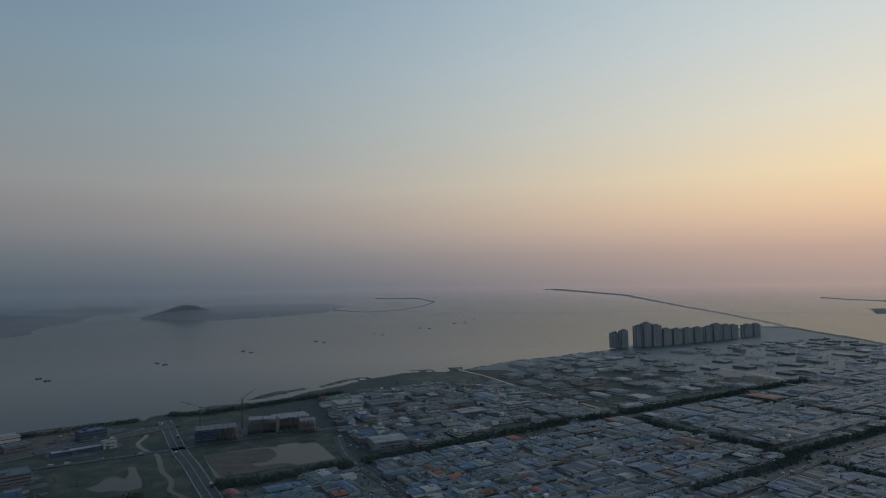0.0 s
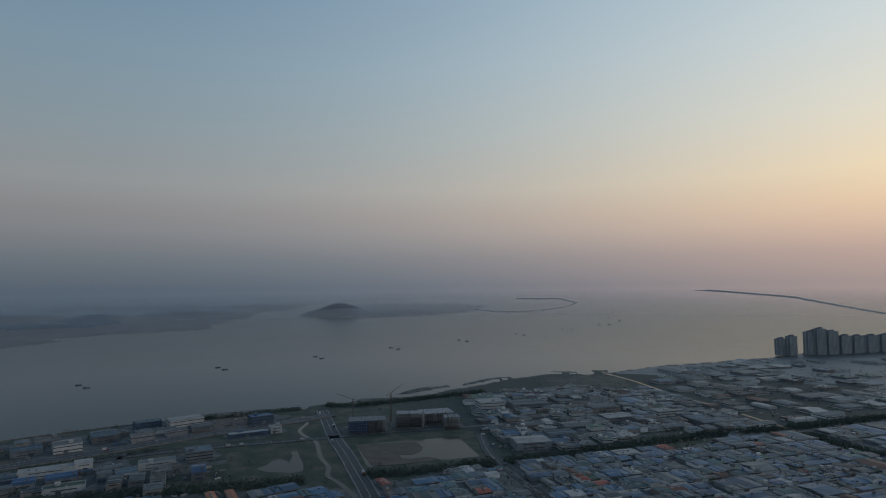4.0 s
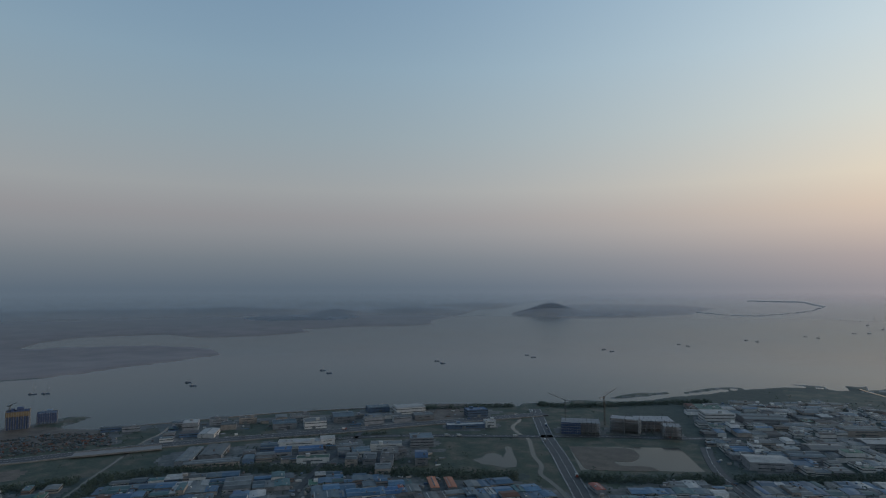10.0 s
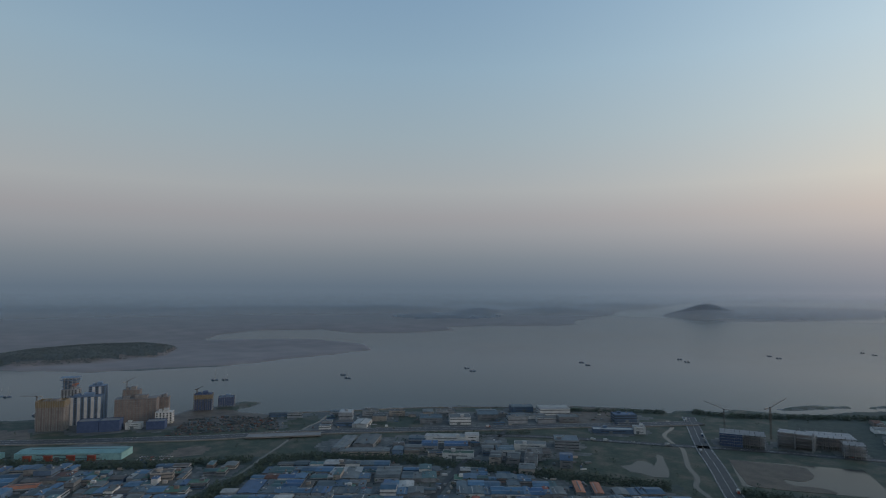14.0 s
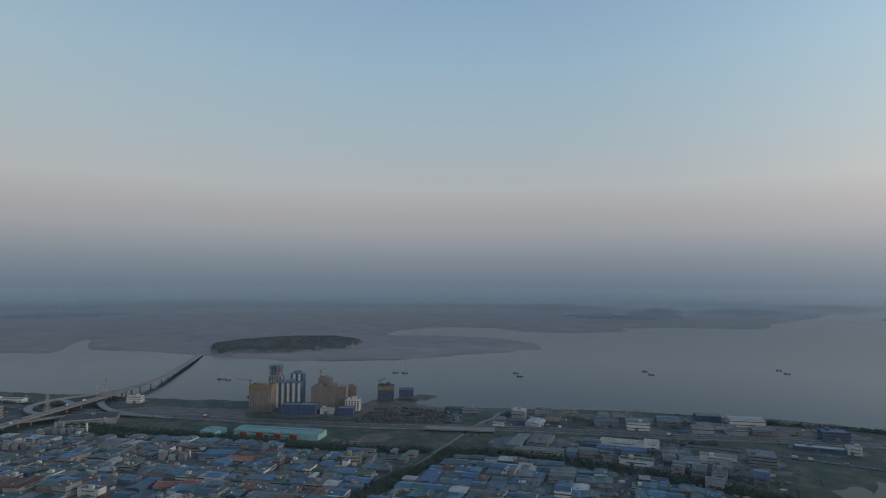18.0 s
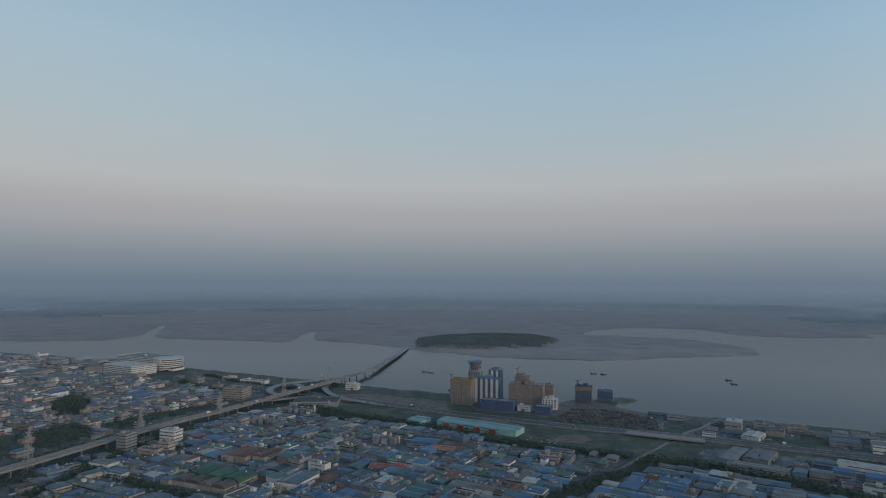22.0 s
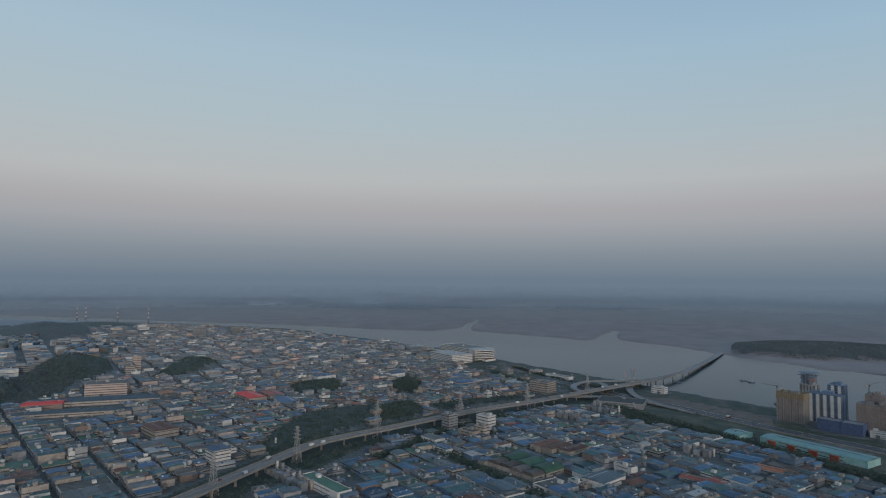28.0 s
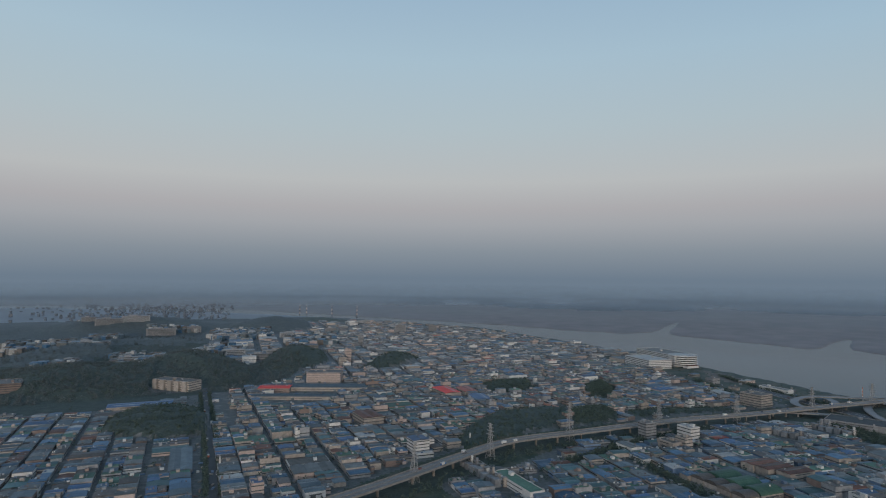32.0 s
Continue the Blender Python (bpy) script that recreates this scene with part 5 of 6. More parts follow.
# zone outline, turn, block width and depth, street, palette, heights, nearest kept apart as things
ZONES = [
    ("works", [(-230, 560), (-120, 470), (120, 420), (420, 480), (480, 590), (385, 745), (275, 950), (170, 900), (-10, 765), (-150, 675)], 31, 110, 38, 6, BLUES, (2.5, 3.9), (6, 17)),
    ("works", [(450, 480), (760, 520), (900, 760), (760, 900), (430, 725)], 31, 120, 40, 7, BLUES, (2.5, 4.0), (6, 19)),
    ("works", [(300, 965), (420, 740), (600, 840), (780, 930), (1050, 1100), (980, 1420), (740, 1260), (500, 1110)], 31, 130, 46, 8, BLUES, (2.8, 4.3), (8, 23)),
    ("works", [(-140, 770), (-20, 790), (270, 975), (200, 1090), (140, 1210), (60, 1340), (-80, 1240), (-240, 1150), (-170, 960)], 27, 100, 48, 8, GREYS, (3.4, 6.0), (9, 26)),
    ("works", [(280, 1000), (500, 1120), (720, 1260), (640, 1480), (560, 1800), (250, 1700), (130, 1400), (220, 1120)], 30, 130, 70, 24, GREYS, (3.2, 5.2), (16, 40)),
    ("works", [(740, 1290), (980, 1440), (1500, 1700), (1500, 2150), (1100, 2050), (640, 1850), (660, 1500)], 30, 150, 80, 30, GREYS, (3.2, 5.0), (18, 43)),
    ("works", [(-650, 350), (-560, 215), (-490, 110), (-300, 420), (-240, 580), (-320, 585), (-420, 545), (-530, 485), (-640, 405)], 46, 120, 40, 6, BLUES, (2.7, 4.1), (6, 19)),
    ("works", [(-1030, -90), (-900, 60), (-720, 275), (-690, 330), (-590, 208), (-505, 85), (-500, -40), (-560, -330), (-760, -315), (-900, -240), (-1000, -160)], 52, 110, 38, 7, MIXED, (3.4, 5.6), (6, 19)),
    ("works", [(-560, 20), (-500, 80), (-420, 60), (-430, -200), (-500, -360), (-560, -330)], 55, 100, 38, 7, MIXED, (3.4, 5.6), (6, 17)),
    ("works", [(-640, 560), (-575, 650), (-520, 600), (-430, 650), (-370, 590), (-420, 575), (-530, 515), (-620, 450), (-660, 500)], 46, 90, 50, 9, GREYS, (4.2, 7.6), (10, 26)),
    ("works", [(-920, 470), (-560, 880), (-480, 900), (-560, 760), (-800, 450)], 50, 90, 44, 10, GREYS, (4.2, 7.6), (13, 32)),
    ("town", [(-640, -950), (-330, -440), (-480, -445), (-680, -430), (-800, -370), (-1000, -245), (-1150, -150), (-1300, -330), (-1500, -600), (-1250, -760), (-1000, -800), (-800, -960)], 60, 100, 40, 7, MIXED, (3.6, 7.6), (6, 19)),
    ("town", [(-630, -960), (-320, -440), (-100, -450), (0, -700), (-100, -1000), (-300, -1060), (-420, -960)], 60, 120, 40, 6, MIXED, (3.4, 5.4), (6, 20)),
    ("town", [(-1160, -140), (-1330, -60), (-1600, -250), (-1800, -460), (-1700, -620), (-1500, -610), (-1300, -340)], 60, 110, 60, 18, GREYS, (4.2, 8.5), (13, 37)),
    ("town", [(-820, -980), (-1000, -820), (-1250, -780), (-1500, -620), (-1780, -640), (-2050, -900), (-2350, -1350), (-2000, -1900), (-1500, -1600), (-1150, -1250)], 55, 120, 50, 10, OUTER, (4.2, 7.6), (9, 24)),
    ("town", [(-2350, -1360), (-2020, -1920), (-2200, -2500), (-2600, -2500), (-3000, -2300), (-2800, -1800)], 52, 160, 80, 16, OUTER, (6.0, 11.9), (18, 48)),
    ("town", [(-1150, -1270), (-1500, -1630), (-2000, -1950), (-1800, -2200), (-1300, -1900), (-900, -1500), (-800, -1200)], 55, 140, 70, 26, OUTER, (5.1, 10.2), (14, 40)),
]
ground()

ALL = []
THIN = {4: 0.5, 5: 0.66, 10: 0.55, 13: 0.78}           # share of empty lots in the open quarters
for zi, (zk, zone, zt, bw, bd, st, palette, (h0, h1), (w0, w1)) in enumerate(ZONES):
    rnd = random.Random(900 + zi)
    for lx, ly, lw, ld, lh in blocks(zone, zt, bw, bd, st, 40 + zi, h0, h1, w0, w1):
        if rnd.random() < THIN.get(zi, 0):
            continue
        rf = pick(rnd, palette)
        # eastern and farthest zones get paler wall colours in place of haze
        wl = pick(rnd, {"white": 48, "bright": 22, "cream": 15, "grey": 15} if zi < 6 else ({"white": 16, "cream": 22, "pink": 16, "grey": 46} if zi > 13 else {"cream": 36, "white": 14, "grey": 28, "pink": 12, "brick": 10} if zi > 10 else
                       {"grey": 38, "cream": 24, "white": 16, "blue": 14, "brick": 8}))
        style = "flat" if rf in ("flat", "green") or lh > 11 else ("bays" if ld > 22 and rnd.random() < 0.5 else "shed")
        tt = zt + rnd.uniform(-1.5, 1.5)
        if ld > lw * 1.25 and style == "shed":
            lw, ld, tt = ld, lw, tt + 90
        kind = {"flat": "office_building", "bays": "warehouse"}.get(style, "workshop" if lw < 19 else "factory_building")
        az = math.degrees(math.atan2(-lx, ly))
        az = az + 360 if az < -100 else az
        ALL.append((math.hypot(lx, ly) if -40 < az < 165 else 9e9, zi, zk, lx, ly, lw, ld, lh, tt, rf, wl, style, kind))
ALL.sort()
LIMIT = {"workshop": 200, "factory_building": 150, "warehouse": 80, "office_building": 120}
WALLED = {"bright": "bright white", "pink": "pale pink"}
WORDS = {"taupe": "dull taupe", "teal": "dull teal metal", "blue": "blue metal", "deepblue": "deep blue metal", "grey": "grey metal", "slate": "slate blue metal", "white": "pale metal", "green": "green coated",
         "red": "red metal", "rust": "rust brown", "flat": "flat grey"}
REST = {}
rnd = random.Random(4)
for dist, zi, zk, lx, ly, lw, ld, lh, tt, rf, wl, style, kind in ALL:
    if dist < 900 and LIMIT[kind] > 0:
        LIMIT[kind] -= 1
        plain = kind.replace("_", " ")
        building(kind, lx, ly, lw, ld, lh, tt, rf, wl, style, f"{plain} with {WALLED.get(wl, wl)} walls and a {WORDS[rf]} roof", plain, "dense factory quarter", rnd=rnd)
        SPECIAL.pop()
        continue
    rest = REST.setdefault((zi, zk), {})
    fw, fr = rest.setdefault(("w", wl), Form()), rest.setdefault(("r", rf), Form())
    cc, ss = math.cos(radians(tt)), math.sin(radians(tt))
    fw.box(lx, ly, G0 - 0.2, lw, ld, lh + 0.2, tt)
    if style == "flat":
        fr.box(lx, ly, G0 + lh, lw * 0.96, ld * 0.96, 0.3, tt)
        fw.box(lx + rnd.uniform(-0.25, 0.25) * lw, ly + rnd.uniform(-0.2, 0.2) * ld, G0 + lh + 0.3, 4.5, 3.6, 2.6, tt)
    elif style == "bays":
        n = max(2, round(ld / 14))
        for i in range(n):
            o = -ld / 2 + (i + 0.5) * ld / n
            fr.gable(lx - o * ss, ly + o * cc, G0 + lh, lw, ld / n, ld / n * 0.09, tt, 0, 0.05)
    else:
        fr.gable(lx, ly, G0 + lh, lw, ld, ld * 0.055, tt)
    if dist < 1900 and rnd.random() < 0.6:
        for _ in range(rnd.randint(1, 4)):
            o, q = rnd.uniform(-0.4, 0.4) * lw, rnd.uniform(-0.35, 0.35) * ld
            rest.setdefault(("w", rnd.choice(("white", "grey", "grey", "brick", "blue"))), Form()).box(lx + o * cc - q * ss, ly + o * ss + q * cc, G0 + lh, rnd.uniform(0.8, 2.6), rnd.uniform(0.8, 1.8), rnd.uniform(1.0, 2.0), tt)
    if style == "flat" or rnd.random() < 0.45:
        rest.setdefault(("g", ""), Form()).box(lx, ly, G0 + lh * 0.5, lw + 0.2, ld + 0.2, 1.1, tt)
for (zi, zk), rest in REST.items():
    for (sect, key), fm in rest.items():
        if sect == "g":
            fm.thing("distant_windows", M["glass"], "rows of dark windows on distant buildings", "windows", kind="stuff", warp=True)
        else:
            fm.thing("distant_buildings", (WALLS if sect == "w" else ROOFS)[key], f"many distant {key} {'building walls' if sect == 'w' else 'roofs'} of the {zk} quarter", "buildings", kind="stuff", warp=True)

# ---------------------------------------------------------------- roads, highway, water pieces
for rn, line, rw, lab in ROADS:
    pts = smooth_line(line, 14)
    z = G0 + (1.6 if rn == "coast_expressway" else 0.3)
    road = Form().strip(pts, rw, z, z - G0 + 0.2).thing(rn, M["asphalt"], lab, "road", kind="structure")
    lines = Form()
    for off in (-rw / 2 + 0.6, rw / 2 - 0.6, 0.0) if rw > 16 else ((0.0,) if rw > 10 else ()):
        lines.strip([(p[0] - (q[1] - p[1]) / (math.hypot(q[0] - p[0], q[1] - p[1]) or 1) * off, p[1] + (q[0] - p[0]) / (math.hypot(q[0] - p[0], q[1] - p[1]) or 1) * off)
                     for p, q in zip(pts, pts[1:])], 0.24, z + 0.02, 0.015)
    if lines.v:
        lines.part("lane_line", M["paint"], road)["kind"] = "stuff"
    for s in (-1, 1):
        off = s * (rw / 2 + 0.35)
        Form().strip([(p[0] - (q[1] - p[1]) / (math.hypot(q[0] - p[0], q[1] - p[1]) or 1) * off, p[1] + (q[0] - p[0]) / (math.hypot(q[0] - p[0], q[1] - p[1]) or 1) * off)
                      for p, q in zip(pts, pts[1:])], 0.7, z + 0.14, z - G0 + 0.3).part("kerb", M["concrete"] if rw > 16 else M["asphalt"], road)


def level(line, z):
    """The plan line of a raised deck, brought in by its height."""
    return [(x * (H - z) / H, y * (H - z) / H, z) for x, y in line]


def viaduct(name, line, width, z0, z1, label, pier_step=32.0, rail=1.15):
    pts2 = smooth_line(line, 16)
    n = len(pts2)
    pts = []
    for i, (x, y) in enumerate(pts2):
        t = i / (n - 1)
        z = z0 + (z1 - z0) * t
        pts.append((x * (H - z) / H, y * (H - z) / H, z))
    ob = tagged(new(name), label, "bridge")
    Form().strip(pts, width, 0, 1.1).part("deck", M["concrete"], ob)
    Form().strip([(x, y, z + 0.1) for x, y, z in pts], width - 1.2, 0, 0.08).part("roadway", M["worn"], ob)
    for s in (-1, 1, 0):
        side = []
        for i, p in enumerate(pts):
            a, b = pts[max(i - 1, 0)], pts[min(i + 1, n - 1)]
            ln = math.hypot(b[0] - a[0], b[1] - a[1]) or 1
            o = s * (width / 2 - 0.2)
            side.append((p[0] - (b[1] - a[1]) / ln * o, p[1] + (b[0] - a[0]) / ln * o, p[2] + (rail if s else 0.9)))
        if s == 0 and width < 13:
            continue
        Form().strip(side, 0.4, 0, rail + 0.05 if s else 0.8).part("parapet" if s else "median_barrier", M["concrete"], ob)
    dist, last = 0.0, -99.0
    for p, q in zip(pts, pts[1:]):
        dist += math.hypot(q[0] - p[0], q[1] - p[1])
        if dist - last >= pier_step and q[2] > 4.5:
            last = dist
            a = math.degrees(math.atan2(q[1] - p[1], q[0] - p[0]))
            Form().box(q[0], q[1], -1.0, 1.6, width * 0.14, q[2] - 0.6, a).box(q[0], q[1], q[2] - 2.3, 1.9, width * 0.7, 1.0, a).part("pier", M["concrete"], ob)
    return ob


viaduct("elevated_highway", HIGHWAY[:13], 17, 13, 11, "elevated concrete highway on piers through the town")
viaduct("river_bridge", HIGHWAY[12:], 14, 11, 3, "long low concrete bridge across the river to the mudflats", 40)
viaduct("ramp", [(-1363, -19), (-1334, -49), (-1317, -85), (-1295, -120), (-1262, -138), (-1225, -142), (-1190, -132), (-1177, -114), (-1194, -96), (-1234, -84), (-1262, -84), (-1290, -98)], 12, 10, 10, "looping concrete motorway ramp", 30, 0.5)
viaduct("ramp", [(-1370, 10), (-1315, -24), (-1284, -34), (-1242, -37), (-1197, -31), (-1157, -19), (-1131, -5), (-1111, 10), (-1080, 38)], 12, 10, 4, "curved concrete motorway ramp", 30, 0.5)
viaduct("ramp", [(-1060, -182), (-1106, -158), (-1123, -125), (-1134, -94), (-1139, -63), (-1132, -36), (-1119, -10), (-1090, 26), (-1050, 68)], 11, 11, 3, "long concrete slip ramp", 30, 0.5)
Form().sheet(POND_A, G0 + 0.12, 0.5).thing("pond", M["pond"], "shallow brown settling pond with a muddy bank", "water", kind="structure")
Form().sheet(smooth_line(SPIT_A + SPIT_A[:1], 6)[:-1], G0 + 0.35, 0.7).thing("mud_bank", M["bank"], "bare muddy bank inside the pond", "ground", kind="structure")
Form().sheet(POND_B, G0 + 0.12, 0.5).thing("pond", M["pond"], "irregular pond in rough grass", "water", kind="structure")
for line, w, lab in ((STREAM, 6, "winding grey stream between grassy banks"), (STREAM_B, 4.5, "pale shallow stream under the coast road"), (CANAL, 5, "straight drainage canal reflecting the evening sky"), (EAST_CANAL, 5, "drainage canal among the works")):
    Form().strip(smooth_line(line, 8), w, G0 + 0.15, 0.5).thing("stream", M["pond"], lab, "water", kind="structure")

# sea wall along the works and the bank by the bridge
wall_pts = [place(a, e + 0.12) for a, e in ((27.4, 10.8), (34.2, 10.82), (37.4, 11.1), (41.5, 11.08), (48.8, 11.17), (55.3, 11.33), (60.7, 11.32))]
Form().strip(smooth_line(wall_pts, 20), 3.0, 3.2, 3.6).thing("sea_wall", M["concrete"], "low concrete sea wall along the works", "wall", kind="structure")


# ---------------------------------------------------------------- pylons, masts, cranes
def pylon(x, y, tall, turn):
    ob = empty("pylon", pose(x, y, G0 - 0.2, 0, 0, turn), "tall galvanised steel lattice power pylon", "pylon", "power line pylons")
    b, t, k = tall * 0.075, 0.7, 9
    rim = [(b * (1 - i / k) ** 1.25 + t, tall * (i / k) ** 0.9 * 0.97) for i in range(k + 1)]
    for sx in (-1, 1):
        for sy in (-1, 1):
            f = Form()
            for (r0, z0), (r1, z1) in zip(rim, rim[1:]):
                f.beam((sx * r0, sy * r0, z0), (sx * r1, sy * r1, z1), 0.34)
            f.part("leg", M["steel"], ob)
    for i, ((r0, z0), (r1, z1)) in enumerate(zip(rim, rim[1:])):
        f = Form()
        for (ax, ay), (bx, by) in (((-1, -1), (1, -1)), ((1, -1), (1, 1)), ((1, 1), (-1, 1)), ((-1, 1), (-1, -1))):
            f.beam((ax * r0, ay * r0, z0), (bx * r1, by * r1, z1), 0.16).beam((bx * r0, by * r0, z0), (ax * r1, ay * r1, z1), 0.16).beam((ax * r1, ay * r1, z1), (bx * r1, by * r1, z1), 0.16)
        f.part("bracing", M["steel"], ob)["kind"] = "stuff"
    for zz, ln in ((0.66, 6.5), (0.76, 6.0), (0.86, 5.4), (0.95, 4.0)):
        f = Form().beam((0, -ln, tall * zz), (0, ln, tall * zz), 0.5, 0, 0.8)
        f.part("cross_arm", M["steel"], ob)
    SPECIAL.append((x, y, 8))


PYLONS = [(-485, -394, 42), (-603, -377, 42), (-731, -337, 50), (-886, -271, 40), (-981, -187, 42), (-1123, -105, 42), (-1240, -30, 40)]
for (px, py, ph), (qx, qy, _) in zip(PYLONS, PYLONS[1:] + [(-1340, 40, 0)]):
    pylon(px, py, ph, math.degrees(math.atan2(qy - py, qx - px)))


def mast(x, y, tall, name, label, mats, z=G0):
    ob = empty(name, pose(x, y, z - 0.2), label, name.replace("_", " "))
    n = 8
    for i in range(n):
        Form().box(0, 0, tall * i / n, 2.2 - 1.2 * i / n, 2.2 - 1.2 * i / n, tall / n).part("section", mats[i % len(mats)], ob)
    return ob


mast(-1290, -45, 24, "chimney", "slender red and white banded mast by the bridge ramps", [WALLS["white"], ROOFS["red"]])
mast(-392, -590, 13, "chimney", "slim white chimney among the works", [WALLS["white"]])
mast(-667, -99, 11, "chimney", "short red and white banded chimney", [ROOFS["red"], WALLS["white"]])
mast(-640, -430, 14, "flue", "slim white post by the highway", [WALLS["white"]])


def tower_crane(x, y, tall, jib, turn, lift=0.0):
    ob = empty("tower_crane", pose(x, y, G0 - 0.2, 0, 0, turn), "slender steel tower crane on a building site", "crane", "tower cranes")
    f = Form()
    for sx in (-0.8, 0.8):
        for sy in (-0.8, 0.8):
            f.box(sx, sy, 0, 0.35, 0.35, tall)
    for i in range(int(tall / 2.4)):
        s = 1 if i % 2 else -1
        f.beam((-0.8 * s, -0.8, i * 2.4), (0.8 * s, -0.8, i * 2.4 + 2.4), 0.25).beam((-0.8 * s, 0.8, i * 2.4), (0.8 * s, 0.8, i * 2.4 + 2.4), 0.25)
    f.part("mast", ROOFS["taupe"], ob)
    Form().beam((-1, 0, tall), (jib, 0, tall + lift), 0.5).beam((0, 0, tall + 5), (jib * 0.6, 0, tall + 0.6 + lift * 0.6), 0.2).part("jib", ROOFS["taupe"], ob)
    Form().beam((0, 0, tall), (-jib * 0.3, 0, tall), 0.9).box(-jib * 0.28, 0, tall - 1.6, 2.5, 1.6, 1.8).part("counter_jib", M["steel"], ob)
    Form().box(0.6, 1.2, tall - 0.4, 1.6, 1.4, 1.9).part("cab", M["glass"], ob)


tower_crane(-352, 880, 36, 26, 200, 10)
tower_crane(-300, 905, 42, 26, 60, 12)
tower_crane(-1024, 298, 60, 14, 70, 7)
tower_crane(-1036, 412, 34, 14, 20, 6)
tower_crane(-1075, 190, 44, 22, 250, 2)


# ---------------------------------------------------------------- boats at anchor
def boat(x, y, length, turn, tall):
    s = float(shrink(np.array(math.hypot(x, y))))
    ob = empty("fishing_boat", Matrix.Translation(Vector(far([(x, y, -0.5)])[0])) @ pose(0, 0, 0, 0, 0, turn) @ Matrix.Diagonal((s, s, s, 1)), "dark anchored fishing boat with a tall mast on calm water", "boat", "anchored fishing boats")
    pts, faces, n = [], [], 9
    for i in range(n):
        t = i / (n - 1)
        w = 0.16 * length * (1 - abs(2 * t - 0.85) ** 3 * 0.75) if t < 0.97 else 0.02 * length
        sheer = 1.3 + 0.9 * (2 * t - 0.9) ** 2
        u = (t - 0.5) * length
        pts += [(u, -w, sheer), (u, -w * 0.7, 0), (u, w * 0.7, 0), (u, w, sheer)]
    for i in range(n - 1):
        for j in range(3):
            faces.append((i * 4 + j, i * 4 + j + 1, i * 4 + 5 + j, i * 4 + 4 + j))
        faces.append((i * 4 + 3, i * 4, i * 4 + 4, i * 4 + 7))
    faces += [(0, 3, 2, 1), (n * 4 - 4, n * 4 - 3, n * 4 - 2, n * 4 - 1)]
    Form().add(pts, faces).part("hull", WALLS["blue"], ob)
    Form().box(-length * 0.22, 0, 1.2, length * 0.2, length * 0.18, 2.0).box(-length * 0.22, 0, 3.2, length * 0.27, length * 0.23, 0.25).part("wheelhouse", WALLS["grey"], ob)
    Form().box(length * 0.1, 0, 1.2, 0.22, 0.22, tall).beam((length * 0.1, 0, 3), (length * 0.42, 0, tall * 0.62), 0.22).part("mast", M["steel"], ob)
    Form().box(length * 0.2, 0, 1.3, length * 0.22, length * 0.2, 0.6).part("net_pile", M["netting"], ob)


BOATS = [(-1187, 816), (-1073, 1114), (-937, 1423), (-785, 1688), (-638, 1969), (-465, 2280), (-280, 2584), (-94, 2892)]
for i, (bx, by) in enumerate(BOATS):
    d, gap = math.hypot(bx, by), (10, 15, 17, 19, 25, 30, 36, 44)[i] / 2
    vx, vy = bx / d, by / d
    boat(bx - vy * gap + vx * 26, by + vx * gap + vy * 26, 14, 35 - 6 * i, 11)
    boat(bx + vy * gap - vx * 26, by - vx * gap - vy * 26, 15, 28 - 5 * i, 12)
for bx, by, ln, tt, mh in ((-1420, 188, 16, 70, 24), (-1404, 201, 14, 60, 18), (-1346, 56, 14, 75, 22), (-1342, 572, 15, 50, 26), (-1328, 590, 15, 40, 22), (-1175, 208, 12, 80, 8), (55, 3212, 20, 20, 26), (111, 3246, 20, 27, 29), (129, 3901, 20, 34, 32), (188, 4675, 20, 41, 35), (177, 3572, 20, 48, 26), (11, 4437, 20, 55, 29), (109, 4339, 20, 62, 32)):
    boat(bx, by, ln, tt, mh)


# ---------------------------------------------------------------- trees
def crown(seed, tall, clumps, spread):
    """Many small leaf clumps round a few limbs, with an uneven outline."""
    rnd = random.Random(seed)
    f = Form()
    for i in range(clumps):
        a, t = rnd.uniform(0, 6.283), rnd.random() ** 0.7
        z = tall * (0.34 + 0.64 * rnd.random())
        env = math.sin(math.pi * min(1, (z / tall - 0.25) / 0.8)) ** 0.6
        r = spread * env * t * rnd.uniform(0.75, 1.2)
        cx, cy, s = math.cos(a) * r, math.sin(a) * r, rnd.uniform(0.55, 1.15) * spread * 0.3
        pts = [(cx + s * rnd.uniform(0.6, 1.2) * d[0], cy + s * rnd.uniform(0.6, 1.2) * d[1], z + s * rnd.uniform(0.5, 0.9) * d[2])
               for d in ((1, 0, 0), (-1, 0, 0), (0, 1, 0), (0, -1, 0), (0, 0, 1), (0, 0, -1))]
        f.add(pts, [(0, 2, 4), (2, 1, 4), (1, 3, 4), (3, 0, 4), (2, 0, 5), (1, 2, 5), (3, 1, 5), (0, 3, 5)])
    return f


TREES = []
